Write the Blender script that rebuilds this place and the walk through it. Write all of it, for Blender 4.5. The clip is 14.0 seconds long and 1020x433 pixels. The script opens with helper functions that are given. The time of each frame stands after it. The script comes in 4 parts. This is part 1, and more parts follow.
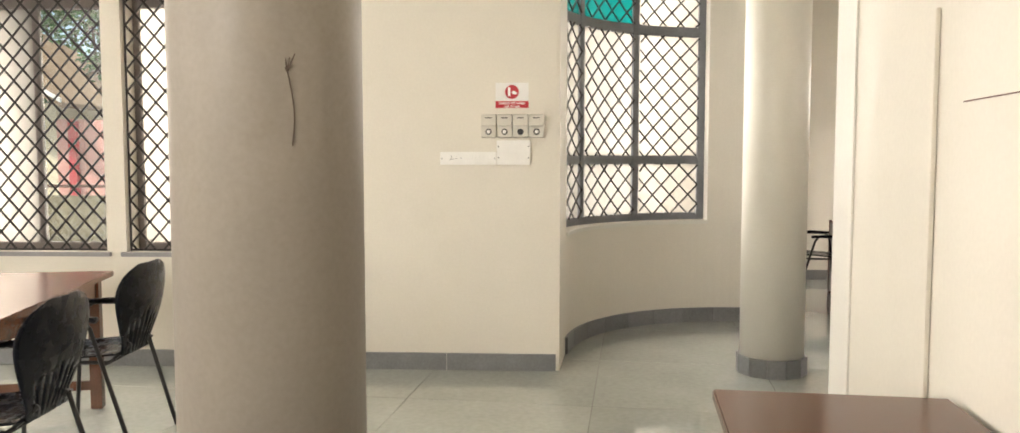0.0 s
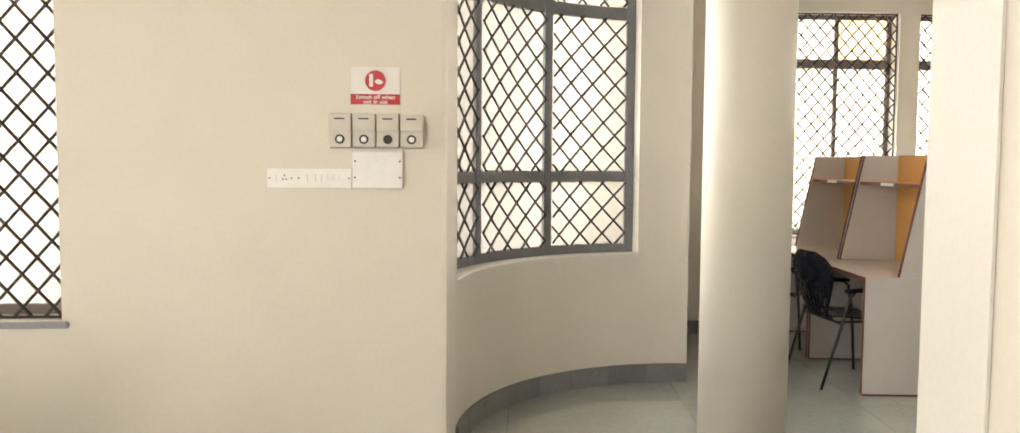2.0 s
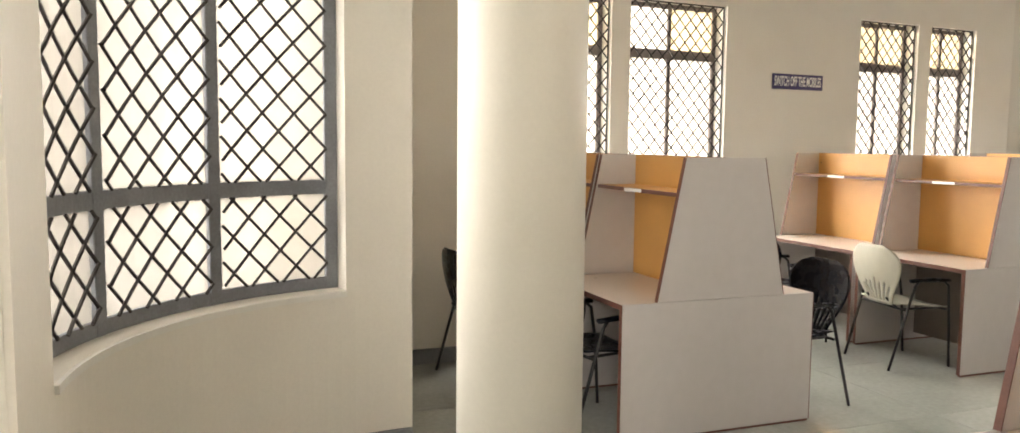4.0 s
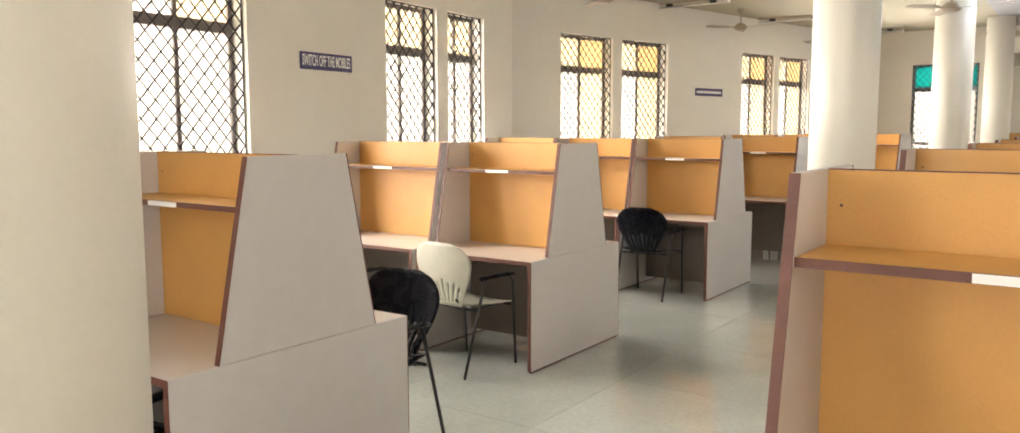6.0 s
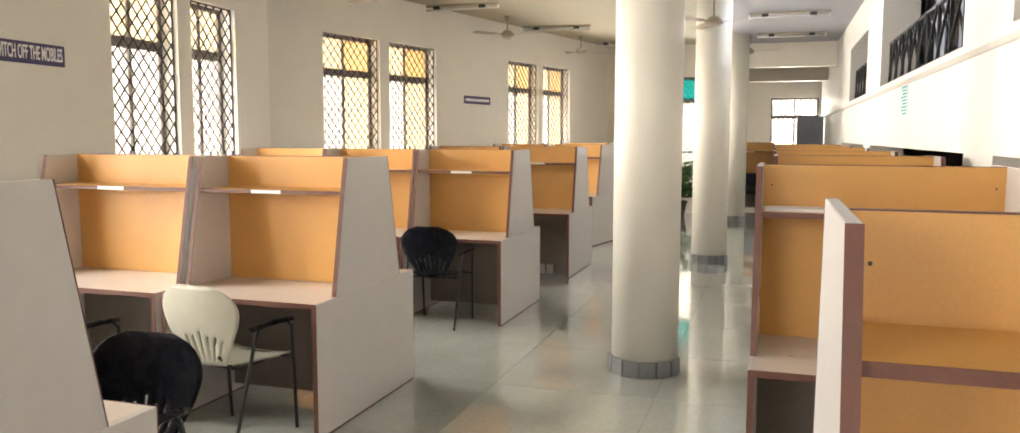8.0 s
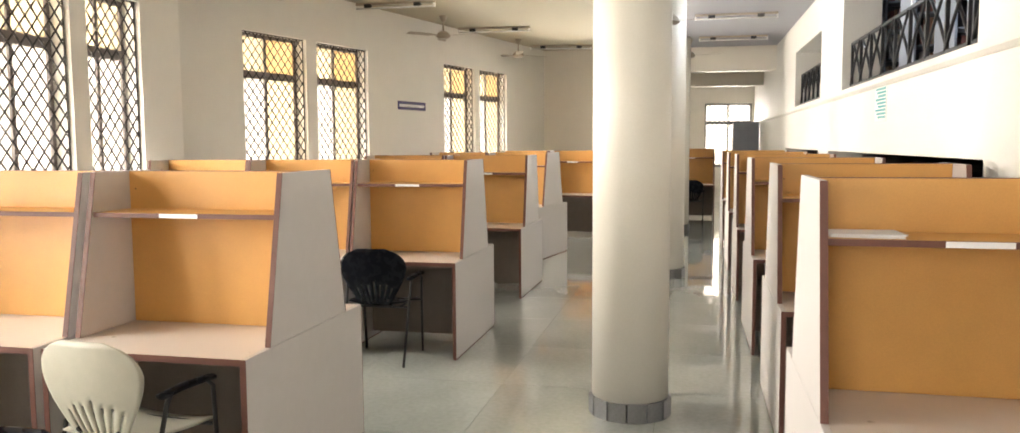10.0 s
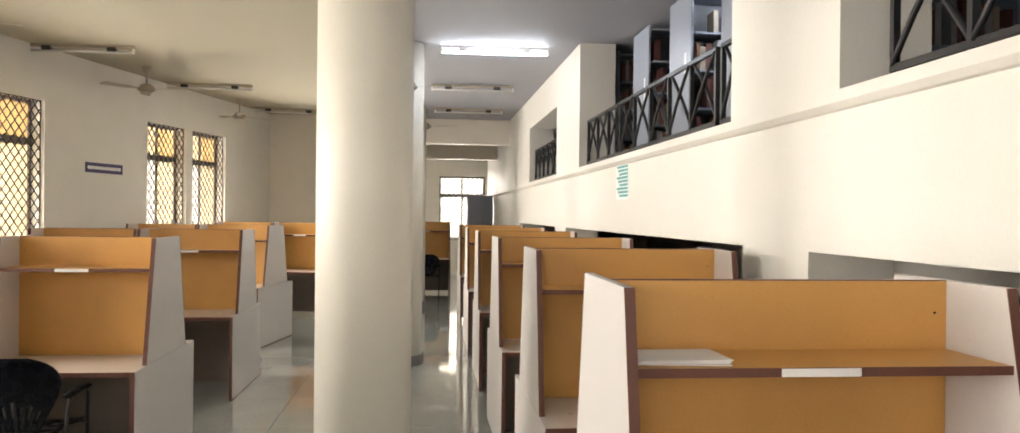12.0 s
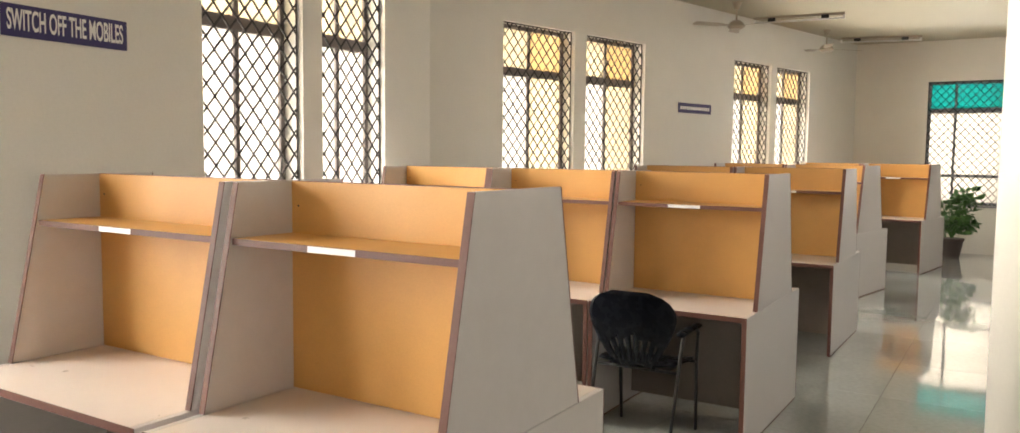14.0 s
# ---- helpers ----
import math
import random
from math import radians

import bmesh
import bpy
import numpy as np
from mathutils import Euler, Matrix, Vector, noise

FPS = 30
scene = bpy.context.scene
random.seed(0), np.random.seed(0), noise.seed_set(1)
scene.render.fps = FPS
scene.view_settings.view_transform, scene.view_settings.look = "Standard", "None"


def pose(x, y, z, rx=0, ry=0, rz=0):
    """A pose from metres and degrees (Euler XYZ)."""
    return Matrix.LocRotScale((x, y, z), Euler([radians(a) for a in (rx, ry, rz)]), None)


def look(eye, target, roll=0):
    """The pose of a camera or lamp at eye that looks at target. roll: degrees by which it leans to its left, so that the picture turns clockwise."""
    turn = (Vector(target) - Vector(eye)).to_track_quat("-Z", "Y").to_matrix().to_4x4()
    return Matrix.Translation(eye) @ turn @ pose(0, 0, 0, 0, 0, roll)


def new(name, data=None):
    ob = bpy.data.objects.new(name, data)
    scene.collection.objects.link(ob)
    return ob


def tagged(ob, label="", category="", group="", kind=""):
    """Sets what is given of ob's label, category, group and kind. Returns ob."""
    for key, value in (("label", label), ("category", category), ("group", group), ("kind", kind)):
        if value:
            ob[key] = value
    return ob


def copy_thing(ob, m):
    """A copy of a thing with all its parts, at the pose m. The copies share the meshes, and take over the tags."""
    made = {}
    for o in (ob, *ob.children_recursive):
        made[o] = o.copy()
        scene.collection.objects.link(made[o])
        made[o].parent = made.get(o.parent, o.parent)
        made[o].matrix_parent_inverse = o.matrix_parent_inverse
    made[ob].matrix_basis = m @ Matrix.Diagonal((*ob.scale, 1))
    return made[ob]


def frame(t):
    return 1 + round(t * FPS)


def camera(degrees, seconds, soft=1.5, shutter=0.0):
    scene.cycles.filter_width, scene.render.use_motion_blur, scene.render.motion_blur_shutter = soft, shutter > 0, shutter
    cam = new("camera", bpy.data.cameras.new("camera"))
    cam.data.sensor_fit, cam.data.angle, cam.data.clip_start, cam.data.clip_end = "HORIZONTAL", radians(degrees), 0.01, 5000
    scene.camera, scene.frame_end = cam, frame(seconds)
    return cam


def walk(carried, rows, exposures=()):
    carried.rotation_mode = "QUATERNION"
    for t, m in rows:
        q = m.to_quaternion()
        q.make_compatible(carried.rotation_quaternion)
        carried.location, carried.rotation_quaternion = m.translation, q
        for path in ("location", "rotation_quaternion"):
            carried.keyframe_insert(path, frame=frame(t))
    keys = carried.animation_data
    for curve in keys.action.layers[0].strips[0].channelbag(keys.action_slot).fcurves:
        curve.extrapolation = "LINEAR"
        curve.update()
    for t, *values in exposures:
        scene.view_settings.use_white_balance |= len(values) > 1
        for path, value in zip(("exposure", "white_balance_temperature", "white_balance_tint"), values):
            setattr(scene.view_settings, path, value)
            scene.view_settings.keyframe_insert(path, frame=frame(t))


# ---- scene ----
cam = camera(63.5, 14.0)
PATH = [
    (0, (1.551, 3.288, 1.371), (1.257, 5.261, 1.232), 0.0),
    (0.5, (1.531, 3.725, 1.392), (1.33, 5.71, 1.252), -0.0),
    (1, (1.528, 4.155, 1.408), (1.368, 6.143, 1.268), 0.5),
    (1.5, (1.479, 4.581, 1.434), (1.381, 6.573, 1.292), 0.7),
    (2, (1.452, 4.946, 1.444), (1.406, 6.941, 1.316), 0.4),
    (2.2, (1.439, 5.123, 1.454), (1.414, 7.119, 1.328), 0.4),
    (4.3, (1.55, 6.603, 1.596), (2.435, 8.386, 1.408), 0.5),
    (4.5, (1.596, 6.782, 1.572), (2.602, 8.501, 1.391), 0.3),
    (5, (1.669, 7.029, 1.601), (2.888, 8.601, 1.395), -0.3),
    (5.5, (1.804, 7.282, 1.608), (3.23, 8.669, 1.393), -0.2),
    (6, (1.954, 7.52, 1.621), (3.581, 8.662, 1.41), -0.1),
    (6.5, (2.097, 7.73, 1.635), (3.849, 8.674, 1.439), -0.1),
    (7, (2.314, 7.909, 1.611), (4.11, 8.764, 1.405), 0.2),
    (7.5, (2.473, 8.042, 1.622), (4.31, 8.803, 1.412), 0.4),
    (8, (2.619, 8.176, 1.641), (4.514, 8.786, 1.448), 0.1),
    (8.2, (2.692, 8.243, 1.642), (4.607, 8.79, 1.461), -0.2),
    (10.3, (3.489, 8.697, 1.648), (5.446, 9.075, 1.476), -0.4),
    (10.5, (3.593, 8.719, 1.655), (5.562, 9.032, 1.498), -0.5),
    (11, (3.82, 8.769, 1.642), (5.811, 8.911, 1.513), -0.5),
    (11.5, (4.083, 8.714, 1.667), (6.081, 8.662, 1.596), 0.1),
    (12, (4.284, 8.725, 1.692), (6.274, 8.521, 1.687), 0.6),
    (12.5, (4.494, 8.833, 1.686), (6.488, 8.677, 1.723), 0.5),
    (13, (4.623, 8.986, 1.67), (6.617, 9.138, 1.695), 0.8),
    (13.5, (4.72, 9.077, 1.652), (6.617, 9.707, 1.595), 1.2),
    (14, (4.865, 9.185, 1.632), (6.568, 10.237, 1.476), 0.6),
]
EXPOSURES = [(0.0, 0.84), (2.2, 0.84), (4.5, 0.88), (6.0, 1.02), (8.0, 0.86), (10.5, 0.92), (12.0, 0.52), (14.0, 0.68)]
walk(cam, [(t, look(eye, target, roll)) for t, eye, target, roll in PATH], EXPOSURES)

# ---- world, daylight ----
world = bpy.data.worlds.new("sky_world")
scene.world = world
world.use_nodes = True
wn = world.node_tree
sky = wn.nodes.new("ShaderNodeTexSky")
sky.sky_type = 'NISHITA'
sky.sun_disc = False
sky.sun_elevation, sky.sun_rotation = radians(48), radians(200)
wn.nodes["Background"].inputs[1].default_value = 0.15
wn.links.new(sky.outputs[0], wn.nodes["Background"].inputs[0])
sun_data = bpy.data.lights.new("sun", 'SUN')
sun_data.energy, sun_data.angle, sun_data.color = 3.4, radians(0.5), (1.0, 0.95, 0.86)
sun = new("sun", sun_data)
sun.matrix_world = look((0, 0, 20), (4, 11, 0))


def daylight(p, facing, w, h, watts, color=(1.0, 0.94, 0.88)):
    """Sky light entering one window opening."""
    d = bpy.data.lights.new("window_daylight", 'AREA')
    d.shape, d.size, d.size_y, d.energy, d.color = 'RECTANGLE', w, h, watts, color
    ob = new("window_daylight", d)
    d.spread = radians(155)
    ob.matrix_world = look(p, Vector(p) + Vector(facing).normalized() + Vector((0, 0, -0.22)))
    return ob


# ---- materials ----
def mat(name, color, rough=0.6, var=0.06, scale=6.0, fine=120.0, bump=0.05, metal=0.0, coat=0.0, tint=None, stain=0.0):
    m = bpy.data.materials.new(name)
    m.use_nodes = True
    t = m.node_tree
    b = t.nodes["Principled BSDF"]
    co = t.nodes.new("ShaderNodeTexCoord")
    n1 = t.nodes.new("ShaderNodeTexNoise")
    n1.inputs["Scale"].default_value, n1.inputs["Detail"].default_value = scale, 5
    n2 = t.nodes.new("ShaderNodeTexNoise")
    n2.inputs["Scale"].default_value, n2.inputs["Detail"].default_value = fine, 3
    for n in (n1, n2):
        t.links.new(co.outputs["Object"], n.inputs["Vector"])
    add = t.nodes.new("ShaderNodeMath")
    add.operation = 'ADD'
    t.links.new(n1.outputs["Fac"], add.inputs[0])
    t.links.new(n2.outputs["Fac"], add.inputs[1])
    ramp = t.nodes.new("ShaderNodeMapRange")
    ramp.inputs["From Min"].default_value, ramp.inputs["From Max"].default_value = 0.6, 1.4
    t.links.new(add.outputs[0], ramp.inputs["Value"])
    mix = t.nodes.new("ShaderNodeMix")
    mix.data_type = 'RGBA'
    dark = tint or [c * (1 - 2 * var) for c in color]
    light = [min(1, c * (1 + var)) for c in color]
    mix.inputs["A"].default_value = (*dark, 1)
    mix.inputs["B"].default_value = (*light, 1)
    t.links.new(ramp.outputs[0], mix.inputs["Factor"])
    out = mix.outputs["Result"]
    if stain:
        n3 = t.nodes.new("ShaderNodeTexNoise")
        n3.inputs["Scale"].default_value, n3.inputs["Detail"].default_value = 1.7, 8
        n3.inputs["Roughness"].default_value = 0.7
        t.links.new(co.outputs["Object"], n3.inputs["Vector"])
        r3 = t.nodes.new("ShaderNodeMapRange")
        r3.inputs["From Min"].default_value, r3.inputs["From Max"].default_value = 0.56, 0.74
        r3.inputs["To Max"].default_value = stain
        t.links.new(n3.outputs["Fac"], r3.inputs["Value"])
        mx = t.nodes.new("ShaderNodeMix")
        mx.data_type = 'RGBA'
        t.links.new(out, mx.inputs["A"])
        mx.inputs["B"].default_value = (color[0] * 0.62, color[1] * 0.56, color[2] * 0.44, 1)
        t.links.new(r3.outputs[0], mx.inputs["Factor"])
        out = mx.outputs["Result"]
    t.links.new(out, b.inputs["Base Color"])
    rr = t.nodes.new("ShaderNodeMapRange")
    rr.inputs["To Min"].default_value, rr.inputs["To Max"].default_value = max(0.02, rough * 0.8), min(1, rough * 1.2)
    t.links.new(n1.outputs["Fac"], rr.inputs["Value"])
    t.links.new(rr.outputs[0], b.inputs["Roughness"])
    b.inputs["Metallic"].default_value = metal
    b.inputs["Coat Weight"].default_value = coat
    if bump:
        bp = t.nodes.new("ShaderNodeBump")
        bp.inputs["Strength"].default_value, bp.inputs["Distance"].default_value = bump, 0.01
        t.links.new(add.outputs[0], bp.inputs["Height"])
        t.links.new(bp.outputs[0], b.inputs["Normal"])
    return m


def per_piece(m, amount):
    """Shift the tone of each piece a little."""
    t = m.node_tree
    b = t.nodes["Principled BSDF"]
    src = b.inputs["Base Color"].links[0].from_socket
    info = t.nodes.new("ShaderNodeObjectInfo")
    r = t.nodes.new("ShaderNodeMapRange")
    r.inputs["To Min"].default_value, r.inputs["To Max"].default_value = 1 - amount, 1 + amount
    t.links.new(info.outputs["Random"], r.inputs["Value"])
    h = t.nodes.new("ShaderNodeHueSaturation")
    t.links.new(src, h.inputs["Color"])
    t.links.new(r.outputs[0], h.inputs["Value"])
    t.links.new(h.outputs[0], b.inputs["Base Color"])
    return m


def pane_mat(name, color, haze=0.25, gloss=0.12):
    """Window glass: see-through, tinted, a little hazy, with a glossy face."""
    m = bpy.data.materials.new(name)
    m.use_nodes = True
    t = m.node_tree
    t.nodes.remove(t.nodes["Principled BSDF"])
    tr = t.nodes.new("ShaderNodeBsdfTransparent")
    tr.inputs[0].default_value = (*color, 1)
    tl = t.nodes.new("ShaderNodeBsdfTranslucent")
    tl.inputs[0].default_value = (*color, 1)
    gl = t.nodes.new("ShaderNodeBsdfGlossy")
    gl.inputs["Roughness"].default_value = 0.08
    a = t.nodes.new("ShaderNodeMixShader")
    a.inputs[0].default_value = haze
    t.links.new(tr.outputs[0], a.inputs[1])
    t.links.new(tl.outputs[0], a.inputs[2])
    fr = t.nodes.new("ShaderNodeFresnel")
    fr.inputs[0].default_value = 1.45
    b = t.nodes.new("ShaderNodeMixShader")
    t.links.new(fr.outputs[0], b.inputs[0])
    t.links.new(a.outputs[0], b.inputs[1])
    t.links.new(gl.outputs[0], b.inputs[2])
    t.links.new(b.outputs[0], t.nodes["Material Output"].inputs[0])
    return m


def glow(name, color, strength):
    m = bpy.data.materials.new(name)
    m.use_nodes = True
    b = m.node_tree.nodes["Principled BSDF"]
    b.inputs["Emission Color"].default_value = (*color, 1)
    b.inputs["Emission Strength"].default_value = strength
    return m


M_WALL = mat("cream_wall_paint", (0.71, 0.67, 0.59), 0.55, 0.025, 3.0, 60, 0.04, stain=0.10)
M_WALLW = mat("white_wall_paint", (0.71, 0.69, 0.635), 0.55, 0.025, 3.0, 60, 0.04, stain=0.07)
# Corridor ceiling colour holds the cool cast of the tube lighting.
M_CEILCOOL = mat("cool_lit_ceiling_paint", (0.34, 0.345, 0.38), 0.7, 0.03, 2.0, 50, 0.04)
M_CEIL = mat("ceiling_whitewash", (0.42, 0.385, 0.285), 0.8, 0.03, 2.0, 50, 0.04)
M_COLUMN = mat("column_paint", (0.72, 0.69, 0.61), 0.4, 0.02, 2.5, 70, 0.03, stain=0.12)
# Near column: its backlit shade is put into the colour; the stain is its smudge.
M_COLUMNSHADE = mat("shaded_column_paint", (0.27, 0.235, 0.20), 0.5, 0.06, 2.5, 70, 0.03, stain=0.5)
M_STONE = per_piece(mat("polished_grey_green_stone", (0.39, 0.41, 0.38), 0.075, 0.08, 2.2, 30, 0.004, coat=0.6, stain=0.10), 0.05)
M_JOINT = mat("floor_joint", (0.10, 0.10, 0.095), 0.7)
M_SKIRT = per_piece(mat("grey_stone_skirting", (0.20, 0.205, 0.21), 0.35, 0.12, 7, 60, 0.03, stain=0.3), 0.15)
M_SILL = mat("grey_stone_sill", (0.28, 0.27, 0.28), 0.4, 0.12, 7, 60)
M_FRAME = mat("grey_window_paint", (0.19, 0.20, 0.22), 0.45, 0.12, 9, 80, 0.05, stain=0.3)
M_FRAMEB = mat("brown_grey_window_paint", (0.17, 0.145, 0.135), 0.45, 0.12, 9, 80, 0.05)
M_GRILLE = mat("dark_grille_paint", (0.016, 0.012, 0.011), 0.45, 0.15, 12, 90, 0.04)
M_LAM = mat("grey_beige_laminate", (0.57, 0.54, 0.52), 0.38, 0.03, 14, 260, 0.015, stain=0.05)
# Laminate under the desks, darkened to carry the shade there.
M_LAMSHADE = mat("shaded_under_desk_laminate", (0.20, 0.17, 0.145), 0.7, 0.08, 10, 150, 0.03)
M_DESK = mat("pale_grey_desk_laminate", (0.64, 0.57, 0.51), 0.30, 0.03, 14, 260, 0.012, stain=0.08)
M_ORANGE = mat("amber_laminate", (0.62, 0.335, 0.095), 0.45, 0.05, 5, 220, 0.012, stain=0.06)
M_EDGE = mat("brown_edge_band", (0.13, 0.050, 0.034), 0.5, 0.12, 16, 120, 0.02)
M_WOOD = mat("brown_table_wood", (0.12, 0.048, 0.025), 0.2, 0.16, 8, 130, 0.02)
M_BLACK = mat("black_plastic", (0.005, 0.006, 0.010), 0.27, 0.1, 20, 300, 0.0)
M_BLACK.node_tree.nodes["Principled BSDF"].inputs["Specular IOR Level"].default_value = 0.17
M_TUBE = mat("black_steel_tube", (0.012, 0.012, 0.013), 0.3, 0.1, 20, 200, 0.02, metal=0.0)
M_WHITECH = mat("off_white_plastic", (0.46, 0.45, 0.37), 0.4, 0.04, 20, 300, 0.02, stain=0.1)
M_PLASTIC = mat("white_fitting_plastic", (0.84, 0.83, 0.80), 0.35, 0.03, 20, 300, 0.01)
M_REG = mat("grey_regulator_plastic", (0.62, 0.59, 0.52), 0.4, 0.05, 20, 300, 0.01)
M_DARK = mat("dark_knob", (0.02, 0.02, 0.02), 0.4)
M_RED = mat("red_print", (0.50, 0.02, 0.035), 0.45, 0.04)
M_PAPER = mat("white_paper", (0.80, 0.79, 0.77), 0.7, 0.02)
M_NAVY = mat("navy_sign_board", (0.026, 0.017, 0.11), 0.4, 0.1)
M_TEALP = mat("teal_print", (0.10, 0.36, 0.36), 0.6, 0.05)
M_FAN = mat("cream_fan_enamel", (0.40, 0.34, 0.26), 0.35, 0.06)
M_STEEL = mat("grey_painted_steel", (0.24, 0.27, 0.33), 0.4, 0.06)
M_SHELFIN = mat("dark_steel_sheet", (0.05, 0.055, 0.07), 0.5, 0.1)
M_RAIL = mat("black_railing_paint", (0.012, 0.012, 0.014), 0.4, 0.15)
M_POT = mat("dark_clay_pot", (0.05, 0.035, 0.03), 0.6)
M_LEAF = mat("plant_leaf", (0.06, 0.15, 0.035), 0.4, 0.3, 9, 60)
M_TRUNK = mat("bark", (0.10, 0.07, 0.05), 0.9, 0.2)
M_GROUND = mat("earth_and_grass", (0.13, 0.13, 0.07), 0.95, 0.2, 0.5, 8)
M_OUTWALL = mat("yellow_outer_wall", (0.62, 0.46, 0.20), 0.8, 0.06, 1, 30)
M_OUTCREAM = mat("cream_outer_wall", (0.66, 0.58, 0.42), 0.8, 0.06, 1, 30)
M_PINK = mat("pink_outer_wall", (0.62, 0.30, 0.26), 0.8, 0.06, 1, 30)
M_MASON = mat("rough_stone_masonry", (0.20, 0.17, 0.10), 0.9, 0.3, 3, 30, 0.3)
M_ROOF = mat("brown_roof", (0.30, 0.20, 0.12), 0.8, 0.1)
M_CONC = mat("concrete", (0.40, 0.38, 0.35), 0.85, 0.1)
M_LAMP = glow("lit_fluorescent_tube", (0.86, 0.92, 1.0), 75)
M_TUBEOFF = mat("unlit_fluorescent_tube", (0.62, 0.62, 0.60), 0.3, 0.02)
P_CLEAR = pane_mat("clear_pane", (0.88, 0.89, 0.86), 0.02)
# Obscured pane, its colour held down to dim the daylight lamps behind.
P_FROST = pane_mat("dimmed_obscured_pane", (0.43, 0.41, 0.375), 0.6)
P_YELLOW = pane_mat("yellow_pane", (0.37, 0.28, 0.155), 0.6)
P_PALE = pane_mat("pale_yellow_pane", (0.42, 0.365, 0.265), 0.6)
P_TEAL = pane_mat("teal_pane", (0.012, 0.22, 0.205), 0.6)
BOOKS = [mat("book_" + n, c, 0.6) for n, c in (("red", (0.12, 0.04, 0.035)), ("cream", (0.3, 0.26, 0.2)), ("brown", (0.2, 0.1, 0.06)), ("grey", (0.3, 0.3, 0.3)))]


# ---- mesh helpers ----
def box(bm, x0, x1, y0, y1, z0, z1, m=None):
    c = [(x, y, z) for z in (z0, z1) for y in (y0, y1) for x in (x0, x1)]
    v = [bm.verts.new(m @ Vector(p) if m else p) for p in c]
    for f in ((0, 2, 3, 1), (4, 5, 7, 6), (0, 1, 5, 4), (2, 6, 7, 3), (0, 4, 6, 2), (1, 3, 7, 5)):
        bm.faces.new([v[i] for i in f])
    return v


def prism(bm, pts, axis, a, b):
    """Extrude a polygon given in two coordinates along the third axis from a to b."""
    def at(p, h):
        q = list(p)
        q.insert(axis, h)
        return q
    lo = [bm.verts.new(at(p, a)) for p in pts]
    hi = [bm.verts.new(at(p, b)) for p in pts]
    n = len(pts)
    bm.faces.new(lo[::-1])
    bm.faces.new(hi)
    for i in range(n):
        bm.faces.new((lo[i], lo[(i + 1) % n], hi[(i + 1) % n], hi[i]))


def rod(bm, p, q, r, seg=8, r2=None):
    p, q = Vector(p), Vector(q)
    d = q - p
    m = Matrix.Translation((p + q) / 2) @ d.to_track_quat('Z', 'Y').to_matrix().to_4x4()
    bmesh.ops.create_cone(bm, cap_ends=True, segments=seg, radius1=r, radius2=r if r2 is None else r2, depth=d.length, matrix=m)


def pipe(bm, pts, r, seg=8):
    """A bent tube through the points."""
    pts = [Vector(p) for p in pts]
    rings = []
    for i, p in enumerate(pts):
        d = (pts[min(i + 1, len(pts) - 1)] - pts[max(i - 1, 0)]).normalized()
        a = d.cross(Vector((0.31, 0.9, 0.2))).normalized()
        b = d.cross(a)
        rings.append([bm.verts.new(p + r * (math.cos(2 * math.pi * k / seg) * a + math.sin(2 * math.pi * k / seg) * b)) for k in range(seg)])
    for u, w in zip(rings, rings[1:]):
        for k in range(seg):
            bm.faces.new((u[k], u[(k + 1) % seg], w[(k + 1) % seg], w[k]))
    bm.faces.new(rings[0][::-1])
    bm.faces.new(rings[-1])


def mesh_of(name, bm, material, bevel=0.0, smooth=False):
    bmesh.ops.recalc_face_normals(bm, faces=bm.faces)
    if bevel:
        bmesh.ops.bevel(bm, geom=list(bm.edges), offset=bevel, segments=2, affect='EDGES', clamp_overlap=True)
    me = bpy.data.meshes.new(name)
    bm.to_mesh(me)
    bm.free()
    me.materials.append(material)
    if smooth:
        for p in me.polygons:
            p.use_smooth = True
    return me


def part(name, bm, material, parent, label="", bevel=0.0, smooth=False):
    ob = new(name, mesh_of(name, bm, material, bevel, smooth))
    ob.parent = parent
    return tagged(ob, label)


def thing(name, label, category, m=None, group="", kind=""):
    ob = new(name)
    ob.empty_display_size = 0.1
    if m is not None:
        ob.matrix_world = m
    return tagged(ob, label, category, group, kind)


def solid(name, bm, material, label, category, kind="structure", bevel=0.0, smooth=False, m=None):
    ob = new(name, mesh_of(name, bm, material, bevel, smooth))
    if m is not None:
        ob.matrix_world = m
    return tagged(ob, label, category, "", kind)


def slabs(bm, L, z0, z1, y0, y1, holes):
    """A straight wall of length L with rectangular holes (s0, s1, z0, z1)."""
    xs = sorted({0, L, *[h[0] for h in holes], *[h[1] for h in holes]})
    for a, b in zip(xs, xs[1:]):
        cut = sorted((h[2], h[3]) for h in holes if h[0] <= a + 1e-6 and h[1] >= b - 1e-6)
        z = z0
        for lo, hi in cut:
            if lo > z:
                box(bm, a, b, y0, y1, z, lo)
            z = hi
        if z < z1:
            box(bm, a, b, y0, y1, z, z1)


CEIL = 3.6


def along(p0, p1):
    """The frame of a wall: x from p0 to p1, y away from the room when the room lies to its right."""
    d = Vector((p1[0] - p0[0], p1[1] - p0[1], 0))
    return Matrix.Translation((p0[0], p0[1], 0)) @ Matrix.Rotation(math.atan2(d.y, d.x), 4, 'Z'), d.length


def wall(name, p0, p1, holes=(), thick=0.23, z0=0.0, z1=CEIL, material=None, label="cream painted plaster wall"):
    m, L = along(p0, p1)
    bm = bmesh.new()
    slabs(bm, L, z0, z1, 0, thick, holes)
    return solid(name, bm, material or M_WALL, label, "wall", m=m)


